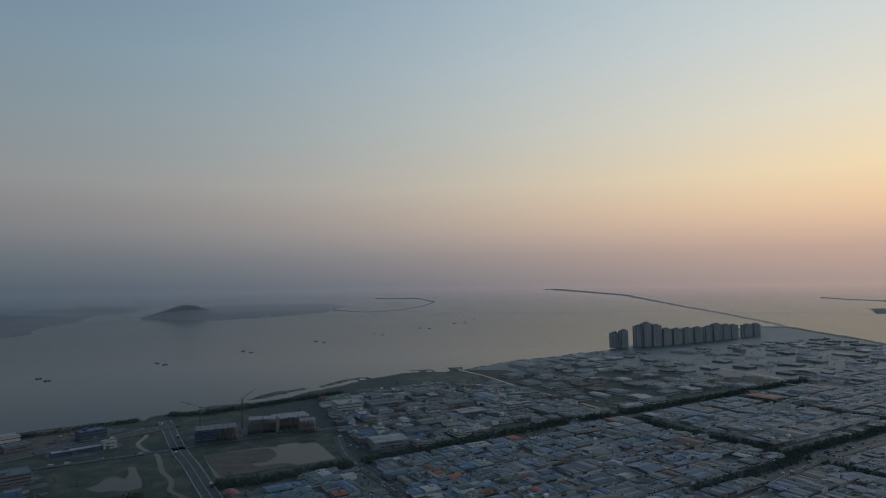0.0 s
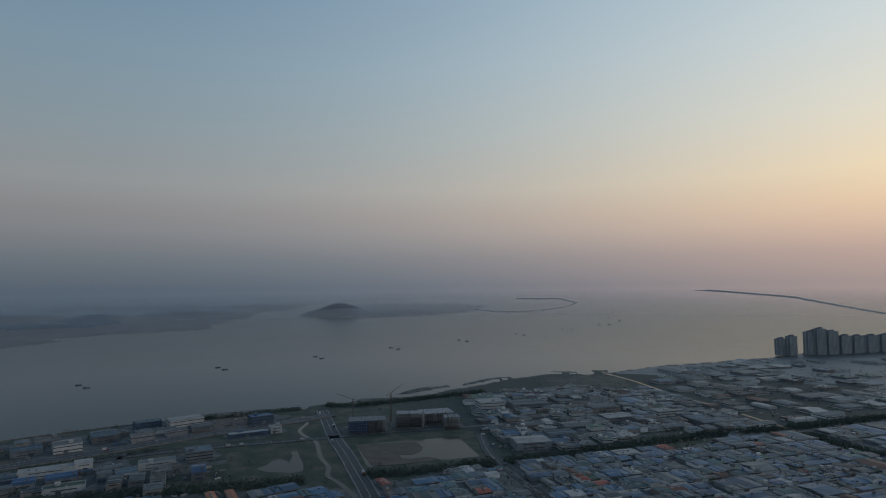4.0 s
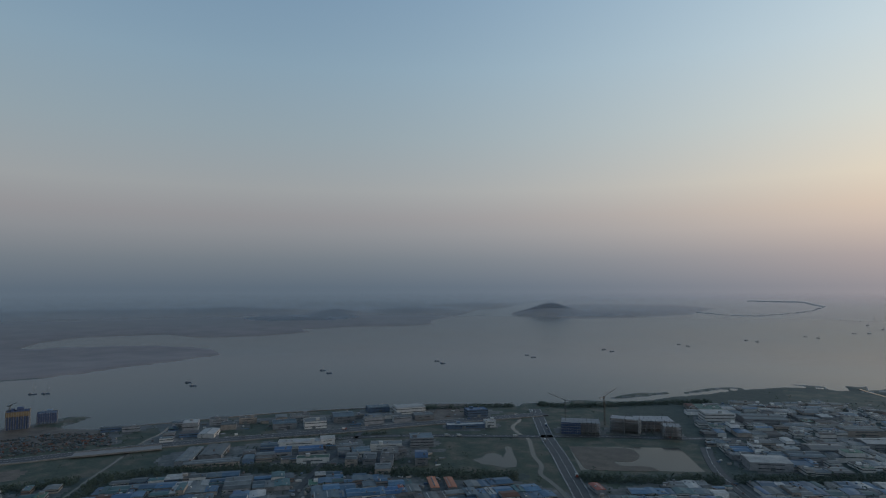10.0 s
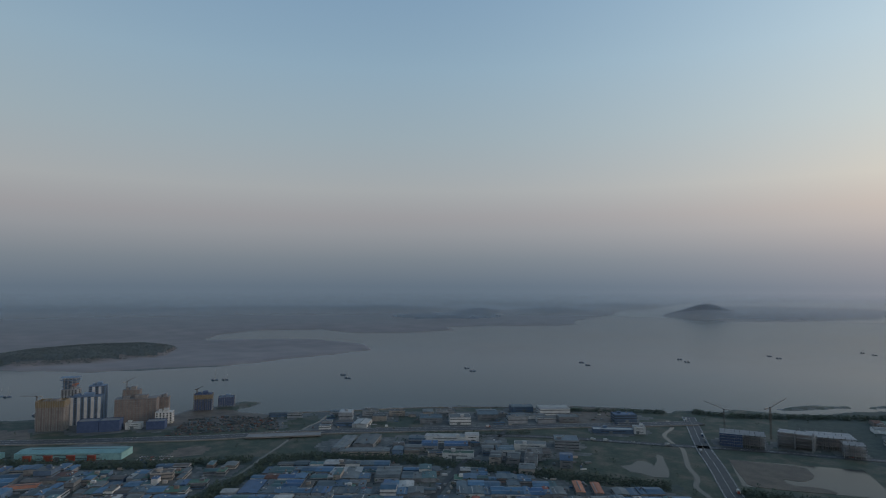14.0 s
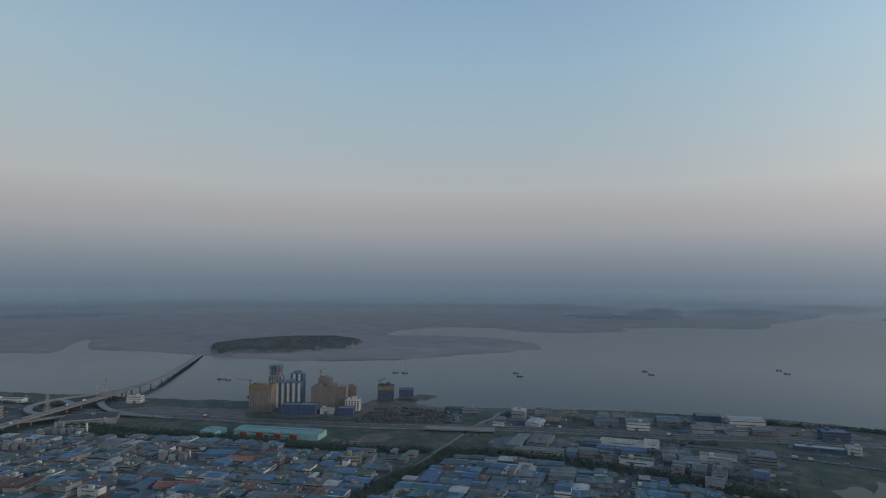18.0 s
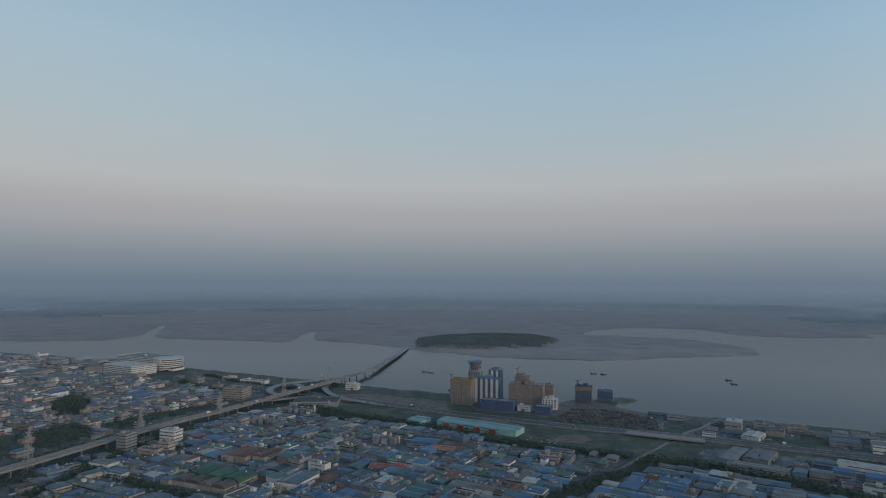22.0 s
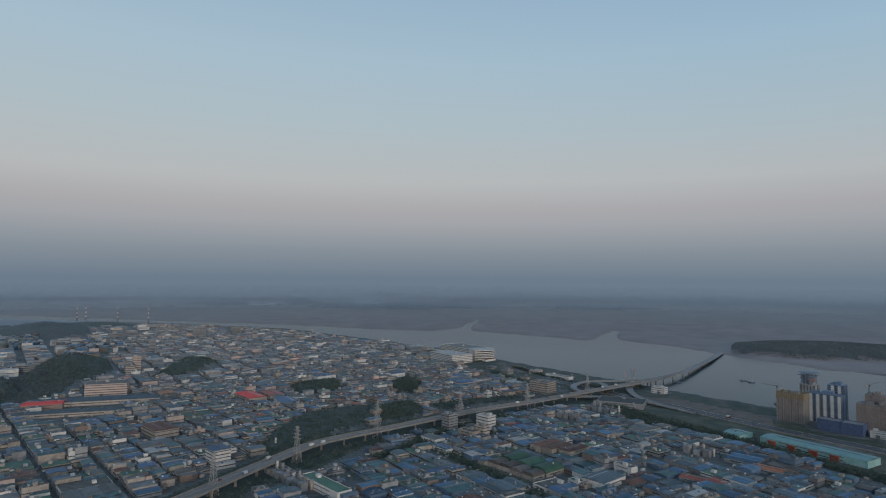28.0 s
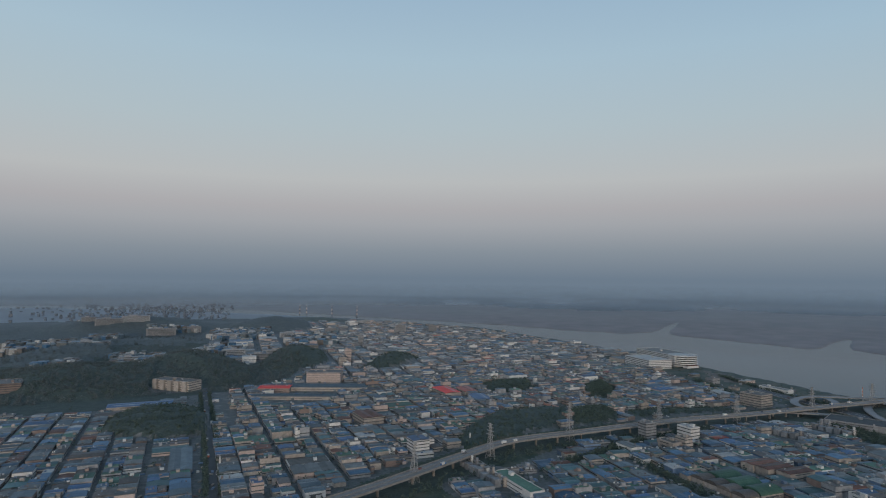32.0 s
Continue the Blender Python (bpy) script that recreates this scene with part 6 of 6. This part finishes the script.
for i, (tall, spread) in enumerate(((7.5, 3.0), (9.0, 3.4), (6.0, 2.6), (10.5, 3.2))):
    tr = empty("tree", pose(0, 0, -60 - i), "dark green broadleaf tree in a shelter belt", "tree", "shelter belt trees")
    f, n = Form(), 6
    pts = []
    for z, r in ((0, 0.3), (tall * 0.35, 0.2), (tall * 0.75, 0.06)):
        pts += [(math.cos(6.283 * j / n) * r + 0.1 * z * 0.1, math.sin(6.283 * j / n) * r, z) for j in range(n)]
    f.add(pts, [(j + k * n, (j + 1) % n + k * n, (j + 1) % n + (k + 1) * n, j + (k + 1) * n) for k in range(2) for j in range(n)])
    for a in (0.4, 2.3, 4.4):
        f.beam((0, 0, tall * 0.3), (math.cos(a) * spread * 0.6, math.sin(a) * spread * 0.6, tall * 0.62), 0.14)
    f.part("trunk", M["bark"], tr)
    crown(70 + i, tall, 46, spread).part("crown", M["leaf"], tr)
    TREES.append(tr)
small = [crown(170 + i, 1.0, 10, 0.44) for i in range(6)]

rnd = random.Random(5)
spots = []
for line, w in BELTS:
    pts = smooth_line(line, 4.0)
    for (ax, ay), (bx, by) in zip(pts, pts[1:]):
        ln = math.hypot(bx - ax, by - ay) or 1
        for _ in range(max(2, int(w / 3.0))):
            o, q = rnd.uniform(-0.5, 0.5) * w, rnd.random()
            spots.append((ax + (bx - ax) * q - (by - ay) / ln * o, ay + (by - ay) * q + (bx - ax) / ln * o))
# scattered trees between the works and round the woods
for _ in range(6500):
    a, d = rnd.uniform(-42, 165), 520 + 1500 * rnd.random() ** 1.3
    spots.append((-math.sin(radians(a)) * d, math.cos(radians(a)) * d, 1))
hw = smooth_line([(x * 0.94, y * 0.94) for x, y in HIGHWAY[:9]], 5)
for x, y in hw:
    for _ in range(5):
        o = rnd.uniform(10, 34) * rnd.choice((-1, 1))
        spots.append((x + rnd.uniform(-4, 4), y + o))
xy = np.array([s[:2] for s in spots])
flag = np.array([len(s) > 2 for s in spots])
dist = np.hypot(xy[:, 0], xy[:, 1])
aa = np.degrees(np.arctan2(-xy[:, 0], xy[:, 1]))
aa = np.where(aa < -100, aa + 360, aa)
ee = np.degrees(np.arctan2(H, dist))
inzone = np.zeros(len(xy), bool)
for z in ZONES:
    inzone |= signed(xy[:, 0], xy[:, 1], z[1]) > 0
inland = signed(aa, ee, SHORE + SHORE_B) > 0.06
bad = ~inland | (flag & ~inzone & (np.arange(len(xy)) % 5 > 0))
for _, line, w, _ in ROADS:
    bad |= along(xy[:, 0], xy[:, 1], line) < w / 2 + 1.2
for poly in (POND_A, POND_B, SPIT_A):
    bad |= signed(xy[:, 0], xy[:, 1], poly) > -3
for line in (STREAM, STREAM_B, CANAL, EAST_CANAL):
    bad |= along(xy[:, 0], xy[:, 1], line) < 7
bad |= along(xy[:, 0] * 1.06, xy[:, 1] * 1.06, HIGHWAY) < 12
inwood = np.zeros(len(xy), bool)
for poly, _ in WOODS:
    inwood |= signed(aa, ee, poly) > -0.03
bad |= flag & inwood
# stay clear of the buildings
centres = np.array([(o.matrix_world.translation.x, o.matrix_world.translation.y) for o in scene.objects if o.type == "EMPTY" and o.parent is None and o.name.split(".")[0] in
                    ("workshop", "factory_building", "warehouse", "office_building", "apartment_tower", "hall")])
for cx, cy in centres:
    bad |= flag & (np.hypot(xy[:, 0] - cx, xy[:, 1] - cy) < 14)
order = [i for i in np.argsort(dist) if not bad[i]]
belt_near = [i for i in order if not flag[i]][:150] + [i for i in order if flag[i]][:120]
belt_set = set(belt_near)
for i in belt_near:
    s = rnd.uniform(0.8, 1.25)
    copy_thing(rnd.choice(TREES), pose(xy[i, 0], xy[i, 1], G0 - 0.1, 0, 0, rnd.uniform(0, 360)) @ Matrix.Diagonal((s, s, s, 1)))
for tr in TREES:
    for o in list(tr.children_recursive) + [tr]:
        bpy.data.objects.remove(o)
wood = Form()
for i in order:
    if i in belt_set:
        continue
    src, s, a = rnd.choice(small), rnd.uniform(4.5, 8.5), rnd.uniform(0, 6.283)
    c, q = math.cos(a) * s, math.sin(a) * s
    wood.add([(xy[i, 0] + x * c - y * q, xy[i, 1] + x * q + y * c, G0 + z * s - 0.3 * s) for x, y, z in src.v], src.f)
# crowns standing out of the nearer woods
for poly, tall in WOODS:
    a0, a1, e0, e1 = min(p[0] for p in poly), max(p[0] for p in poly), min(p[1] for p in poly), max(p[1] for p in poly)
    if e0 < 6.4:
        continue
    count = 2600 if a1 > 165 else 900
    A = np.array([rnd.uniform(a0, min(a1, 165)) for _ in range(count)])
    E = np.array([rnd.uniform(e0, e1) for _ in range(count)])
    sd = signed(A, E, poly)
    for a, e, q in zip(A, E, sd):
        if q < 0.04:
            continue
        x, y = place(a, e)
        src, s, t = rnd.choice(small), rnd.uniform(5, 8.5), rnd.uniform(0, 6.283)
        z = G0 + float(rise(a, e)) + tall * 0.85 * min(1, q / 0.3) ** 0.6 - 0.62 * s
        wood.add([(x + (u * math.cos(t) - v * math.sin(t)) * s, y + (u * math.sin(t) + v * math.cos(t)) * s, z + w * s) for u, v, w in src.v], src.f)
poly, tall = WOODS[0]
grove = Form()
for _ in range(6000):
    a, e = rnd.uniform(70, 83.3), rnd.uniform(4.95, 6.3)
    q = float(signed(np.array(a), np.array(e), poly))
    if q < -0.03:
        continue
    x, y = place(a, e)
    src, s, t = rnd.choice(small), rnd.uniform(6, 10), rnd.uniform(0, 6.283)
    z = G0 + tall * 0.85 * min(1, max(q, 0) / 0.3) ** 0.6 - 0.6 * s
    grove.add([tuple(p) for p in far([(x + (u * math.cos(t) - v * math.sin(t)) * s, y + (u * math.sin(t) + v * math.cos(t)) * s, z + w * s) for u, v, w in src.v])], src.f)
# leaf colour here already holds the haze
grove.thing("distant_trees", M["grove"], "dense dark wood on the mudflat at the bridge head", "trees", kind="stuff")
hills = Form()
VALLEYS = [(155.4, 163, 5.3, 6.5), (151, 155, 6.9, 8.1), (157, 161, 7.2, 7.75), (145, 147.8, 5.0, 7.3), (154.3, 156.9, 5.1, 5.5)]
spread = np.array([(rnd.uniform(139.5, 166), 4.6 + 5.6 * rnd.random()) for _ in range(6000)])
hx, hy = -np.sin(np.radians(spread[:, 0])) * H / np.tan(np.radians(spread[:, 1])), np.cos(np.radians(spread[:, 0])) * H / np.tan(np.radians(spread[:, 1]))
free = np.ones(len(spread), bool)
for z in ZONES:
    free &= signed(hx, hy, z[1]) < -14
for a0, a1, e0, e1 in VALLEYS:
    free &= ~((spread[:, 0] > a0) & (spread[:, 0] < a1) & (spread[:, 1] > e0) & (spread[:, 1] < e1))
for sx, sy, sr in SPECIAL:
    free &= np.hypot(hx - sx, hy - sy) > sr + 12
for (a, e), x, y in zip(spread[free], hx[free], hy[free]):
    src, s, t = rnd.choice(small), rnd.uniform(7, 12), rnd.uniform(0, 6.283)
    grow = max([tall * 0.85 * min(1, q / 0.3) ** 0.6 for q, tall in ((float(signed(np.array(a), np.array(e), poly)), tall) for poly, tall in WOODS if poly[0][0] > 136) if q > 0] or [0])
    z = G0 + float(rise(a, e)) + grow - 0.5 * s
    hills.add([(x + (u * math.cos(t) - v * math.sin(t)) * s, y + (u * math.sin(t) + v * math.cos(t)) * s, z + w * s) for u, v, w in src.v], src.f)
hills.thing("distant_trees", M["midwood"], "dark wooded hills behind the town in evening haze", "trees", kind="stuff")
wood.thing("distant_trees", M["leaf"], "belts and clumps of dark trees among the works", "trees", kind="stuff")

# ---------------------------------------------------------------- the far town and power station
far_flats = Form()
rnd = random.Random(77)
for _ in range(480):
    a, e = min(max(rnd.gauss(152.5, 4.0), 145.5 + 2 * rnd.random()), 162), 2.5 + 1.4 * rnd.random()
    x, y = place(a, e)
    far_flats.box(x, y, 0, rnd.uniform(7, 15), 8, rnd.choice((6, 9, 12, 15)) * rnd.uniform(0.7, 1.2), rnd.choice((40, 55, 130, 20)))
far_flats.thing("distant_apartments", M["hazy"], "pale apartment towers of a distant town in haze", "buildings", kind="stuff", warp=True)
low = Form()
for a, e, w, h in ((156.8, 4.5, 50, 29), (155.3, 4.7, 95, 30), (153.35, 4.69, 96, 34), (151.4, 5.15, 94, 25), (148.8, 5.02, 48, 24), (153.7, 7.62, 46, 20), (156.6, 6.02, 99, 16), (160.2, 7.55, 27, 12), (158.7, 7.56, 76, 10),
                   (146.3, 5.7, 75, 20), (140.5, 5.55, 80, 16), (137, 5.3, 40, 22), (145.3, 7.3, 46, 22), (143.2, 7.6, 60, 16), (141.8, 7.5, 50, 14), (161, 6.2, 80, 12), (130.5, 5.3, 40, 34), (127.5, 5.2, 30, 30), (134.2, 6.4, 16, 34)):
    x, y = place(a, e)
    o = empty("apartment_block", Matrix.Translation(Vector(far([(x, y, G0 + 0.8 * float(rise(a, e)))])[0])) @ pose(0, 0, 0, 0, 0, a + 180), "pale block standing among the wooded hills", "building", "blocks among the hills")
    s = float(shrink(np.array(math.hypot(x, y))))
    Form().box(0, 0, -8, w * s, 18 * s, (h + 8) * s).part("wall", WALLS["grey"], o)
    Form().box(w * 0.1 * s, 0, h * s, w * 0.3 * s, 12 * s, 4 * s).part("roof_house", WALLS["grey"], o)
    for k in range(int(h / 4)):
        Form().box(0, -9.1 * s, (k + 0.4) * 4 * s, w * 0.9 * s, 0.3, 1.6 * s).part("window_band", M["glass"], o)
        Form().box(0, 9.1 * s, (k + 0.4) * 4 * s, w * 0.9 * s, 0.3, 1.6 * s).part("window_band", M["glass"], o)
# low clusters of houses between the wooded hills
rnd = random.Random(63)
for a0, a1, e0, e1, count in ((155.6, 162.6, 5.5, 6.4, 170), (151.2, 154.9, 7.0, 8.0, 110), (157.2, 160.6, 7.35, 7.65, 40), (154.5, 156.6, 5.2, 5.45, 40), (145.2, 147.5, 6.4, 7.2, 70), (145.2, 147.5, 5.1, 5.8, 60),
                              (142.5, 147, 5.0, 5.7, 190), (152.5, 157.5, 4.2, 4.5, 60), (148.5, 152.3, 4.8, 5.05, 50), (136.5, 141, 5.4, 6.4, 160)):
    cl = {}
    for _ in range(count):
        a, e = rnd.uniform(a0, a1), rnd.uniform(e0, e1)
        x, y = place(a, e)
        cl.setdefault(rnd.choice(("grey", "slate", "taupe", "white", "blue")), Form()).box(x, y, -2, rnd.uniform(10, 26), rnd.uniform(8, 16), 14 + 0.85 * float(rise(a, e)) + rnd.uniform(0, 8), rnd.choice((20, 55, 110, 145)))
    for key, f in cl.items():
        f.thing("distant_buildings", ROOFS[key], f"many small {key} buildings in a valley between wooded hills", "buildings", kind="stuff", warp=True)
for a, e in ((139.8, 3.55), (139.2, 3.5), (136.9, 3.62), (134.6, 3.72)):
    x, y = place(a, e)
    bx, by, bz = far([(x, y, 0)])[0]
    s = float(shrink(np.array(math.hypot(x, y))))
    o = empty("smokestack", pose(bx, by, bz), "tall red and white banded power station smokestack", "chimney", "power station smokestacks")
    for k in range(6):
        f = Form()
        r0, r1 = (3.8 - k * 0.3) * s, (3.5 - k * 0.3) * s
        pts = [(math.cos(6.283 * j / 12) * r, math.sin(6.283 * j / 12) * r, z) for r, z in ((r0, k * 10 * s), (r1, (k + 1) * 10 * s)) for j in range(12)]
        f.add(pts, [(j, (j + 1) % 12, 12 + (j + 1) % 12, 12 + j) for j in range(12)] + [tuple(range(23, 11, -1))[::-1]])
        # red and white bands are paled in colour for haze
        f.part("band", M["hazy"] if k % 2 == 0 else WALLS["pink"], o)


# ---------------------------------------------------------------- vehicles
PAINTS = [WALLS["white"], WALLS["grey"], ROOFS["deepblue"], WALLS["white"], M["steel"], ROOFS["red"]]


def car(x, y, z, turn, paint, van=False):
    ln, wd, ht = (6.8, 2.3, 2.9) if van else (4.6, 1.9, 1.5)
    ob = empty("truck" if van else "car", pose(x, y, z, 0, 0, turn), "box truck on the works road" if van else "parked car standing on asphalt", "truck" if van else "car", "vehicles")
    Form().box(0, 0, 0.35, ln, wd, ht * (0.75 if van else 0.5)).part("body", paint, ob)
    if van:
        Form().box(-0.8, 0, 0.9, ln - 2.0, wd + 0.2, 2.3).part("cargo_box", WALLS["white"], ob)
    else:
        Form().box(-0.2, 0, 0.35 + ht * 0.5, ln * 0.55, wd * 0.9, ht * 0.4, 0, 0, 0.8).part("cabin", M["glass"], ob)
    for sx in (-1, 1):
        for sy in (-1, 1):
            f, n = Form(), 8
            pts = [(sx * ln * 0.3 + math.cos(6.283 * j / n) * 0.36, sy * wd * 0.46 + o, 0.36 + math.sin(6.283 * j / n) * 0.36) for o in (-0.12, 0.12) for j in range(n)]
            f.add(pts, [(j, (j + 1) % n, n + (j + 1) % n, n + j) for j in range(n)] + [tuple(range(n))[::-1], tuple(range(n, 2 * n))]).part("wheel", M["rubber"], ob)


M["rubber"] = surface("tyre_rubber", (0.02, 0.02, 0.02), (0.03, 0.03, 0.03), 1, 0.2, 0.9, gloss=False)
rnd = random.Random(31)
for i in range(34):
    row, col = divmod(i, 12)
    if rnd.random() < 0.8:
        car(-795 + col * 3.3 * 0.64 + row * 12 * 0.77, 250 + col * 3.3 * 0.77 - row * 12 * 0.64, G0 - 0.05, 140, rnd.choice(PAINTS))
deck = smooth_line(HIGHWAY[2:13], 8)
for i in range(16):
    j = rnd.randrange(4, len(deck) - 4)
    (ax, ay), (bx, by) = deck[j], deck[j + 1]
    z = 13 - 2 * j / len(deck)
    k = (H - z) / H
    a = math.atan2(by - ay, bx - ax)
    o = rnd.choice((-6, -3.5, 3.5, 6))
    car(ax * k - math.sin(a) * o, ay * k + math.cos(a) * o, z + 0.1, math.degrees(a), rnd.choice(PAINTS), rnd.random() < 0.3)
for line, w, z in ((COAST_ROAD, 22, G0 + 1.58), (AVENUE, 15, G0 + 0.28), (SOUTH_ROAD, 24, G0 + 0.28), (LOW_ROAD, 13, G0 + 0.28)):
    pts = smooth_line(line, 8)
    for i in range(7):
        j = rnd.randrange(2, len(pts) - 2)
        (ax, ay), (bx, by) = pts[j], pts[j + 1]
        a = math.atan2(by - ay, bx - ax)
        o = rnd.choice((-1, 1)) * w * 0.25
        car(ax - math.sin(a) * o, ay + math.cos(a) * o, z, math.degrees(a), rnd.choice(PAINTS), rnd.random() < 0.35)

# ---------------------------------------------------------------- small clutter in the yards
yard = {}
rnd = random.Random(12)
for _ in range(4200):
    a, d = rnd.uniform(-40, 163), 560 + 800 * rnd.random() ** 1.4
    x, y = -math.sin(radians(a)) * d, math.cos(radians(a)) * d
    yard.setdefault(rnd.choice(("white", "grey", "grey", "cream", "blue", "brick")), []).append((x, y, rnd.uniform(1.5, 7), rnd.uniform(1.5, 2.6), rnd.uniform(1.0, 2.6), rnd.choice((31, 50, 60, 121, 140, 150))))
for key, items in yard.items():
    arr = np.array(items)
    ok = np.zeros(len(arr), bool)
    for z in ZONES:
        ok |= signed(arr[:, 0], arr[:, 1], z[1]) > 0
    for poly in (POND_A, POND_B):
        ok &= signed(arr[:, 0], arr[:, 1], poly) < -5
    f = Form()
    for x, y, w, d, h, t in arr[ok]:
        f.box(x, y, G0 - 0.1, w, d, h, t)
    f.thing("yard_clutter", WALLS[key], f"{key} containers, crates and stacked goods in factory yards", "clutter", kind="stuff")


# ---------------------------------------------------------------- process plant, road bridge, stock yard
def drum(f, x, y, z, r, h, n=10):
    pts = [(x + math.cos(6.283 * j / n) * r, y + math.sin(6.283 * j / n) * r, zz) for zz in (z, z + h) for j in range(n)]
    return f.add(pts, [(j, (j + 1) % n, n + (j + 1) % n, n + j) for j in range(n)] + [tuple(range(n, 2 * n))])


rnd = random.Random(91)
for px, py, pl, pt in ((-548, -352, 84, 61), (-795, 60, 46, 60), (-1000, -70, 60, 55), (-930, -110, 50, 60)):
    plant = empty("process_plant", pose(px, py, G0 - 0.1, 0, 0, pt), "grey chemical plant with vessels, pipe racks and platforms", "plant", "process plants")
    for i in range(int(pl / 12)):
        u = -pl / 2 + 6 + i * 12
        Form().box(u, -4, 0, 8, 7, rnd.uniform(5, 9)).part("equipment_house", WALLS["grey"], plant)
        drum(Form(), u + 4, 4, 0, rnd.uniform(1.2, 2.2), rnd.uniform(7, 14)).part("vessel", rnd.choice((WALLS["white"], WALLS["grey"], WALLS["cream"])), plant)
        f = Form()
        for sx in (0, 5):
            for sy in (1, 7):
                f.box(u + sx, sy, 0, 0.4, 0.4, 9)
        for z in (3, 6, 9):
            f.box(u + 2.5, 4, z - 0.3, 5.4, 6.4, 0.3)
        f.part("platform", M["concrete"], plant)
    for k, z in enumerate((4.5, 5.2, 7.5)):
        Form().beam((-pl / 2, 8.4 + k * 0.5, z), (pl / 2, 8.4 + k * 0.5, z), 0.4).part("pipe", M["steel"], plant)

bridge = tagged(new("road_bridge"), "short pale concrete bridge carrying the coast road over a stream", "bridge")
Form().strip([(-800, 388, 3.95), (-787, 404, 3.95), (-753, 453, 3.95), (-742, 470, 3.95)], 24, 0, 0.7).part("deck", M["worn"], bridge)
for o in (-12, 12):
    Form().strip([(-800 + o * 0.8, 388 - o * 0.58, 4.9), (-742 + o * 0.8, 470 - o * 0.58, 4.9)], 0.5, 0, 1.0).part("parapet", M["concrete"], bridge)

yard = {}
rnd = random.Random(57)
SITE = [(-882, 308), (-806, 443), (-880, 478), (-960, 430), (-965, 370)]
for _ in range(2600):
    x, y = rnd.uniform(-1069, -800), rnd.uniform(300, 530)
    yard.setdefault(rnd.choice(("rust", "black", "slate", "taupe", "black", "taupe", "black")), []).append((x, y, rnd.uniform(2, 6), rnd.uniform(1, 2.4), rnd.uniform(0.6, 2.2), rnd.choice((60, 150))))
for key, items in yard.items():
    arr = np.array(items)
    keep = signed(arr[:, 0], arr[:, 1], SITE) > 2
    for sx, sy, sr in SPECIAL[:16]:
        keep &= np.hypot(arr[:, 0] - sx, arr[:, 1] - sy) > 14
    keep &= along(arr[:, 0], arr[:, 1], COAST_ROAD) > 16
    f = Form()
    for x, y, w, d, h, t in arr[keep]:
        f.box(x, y, G0 - 0.1, w, d, h, t)
    f.thing("building_materials", ROOFS[key], f"stacks of {key} coloured building materials and site cabins", "materials", kind="stuff")

for u in (-34, -17, 0, 17, 34):
    for o in bpy.data.objects:
        if o.name == "hotel":
            Form().box(u, -17, 0, 9, 5, 18.5).part("bay", WALLS["cream"], o)
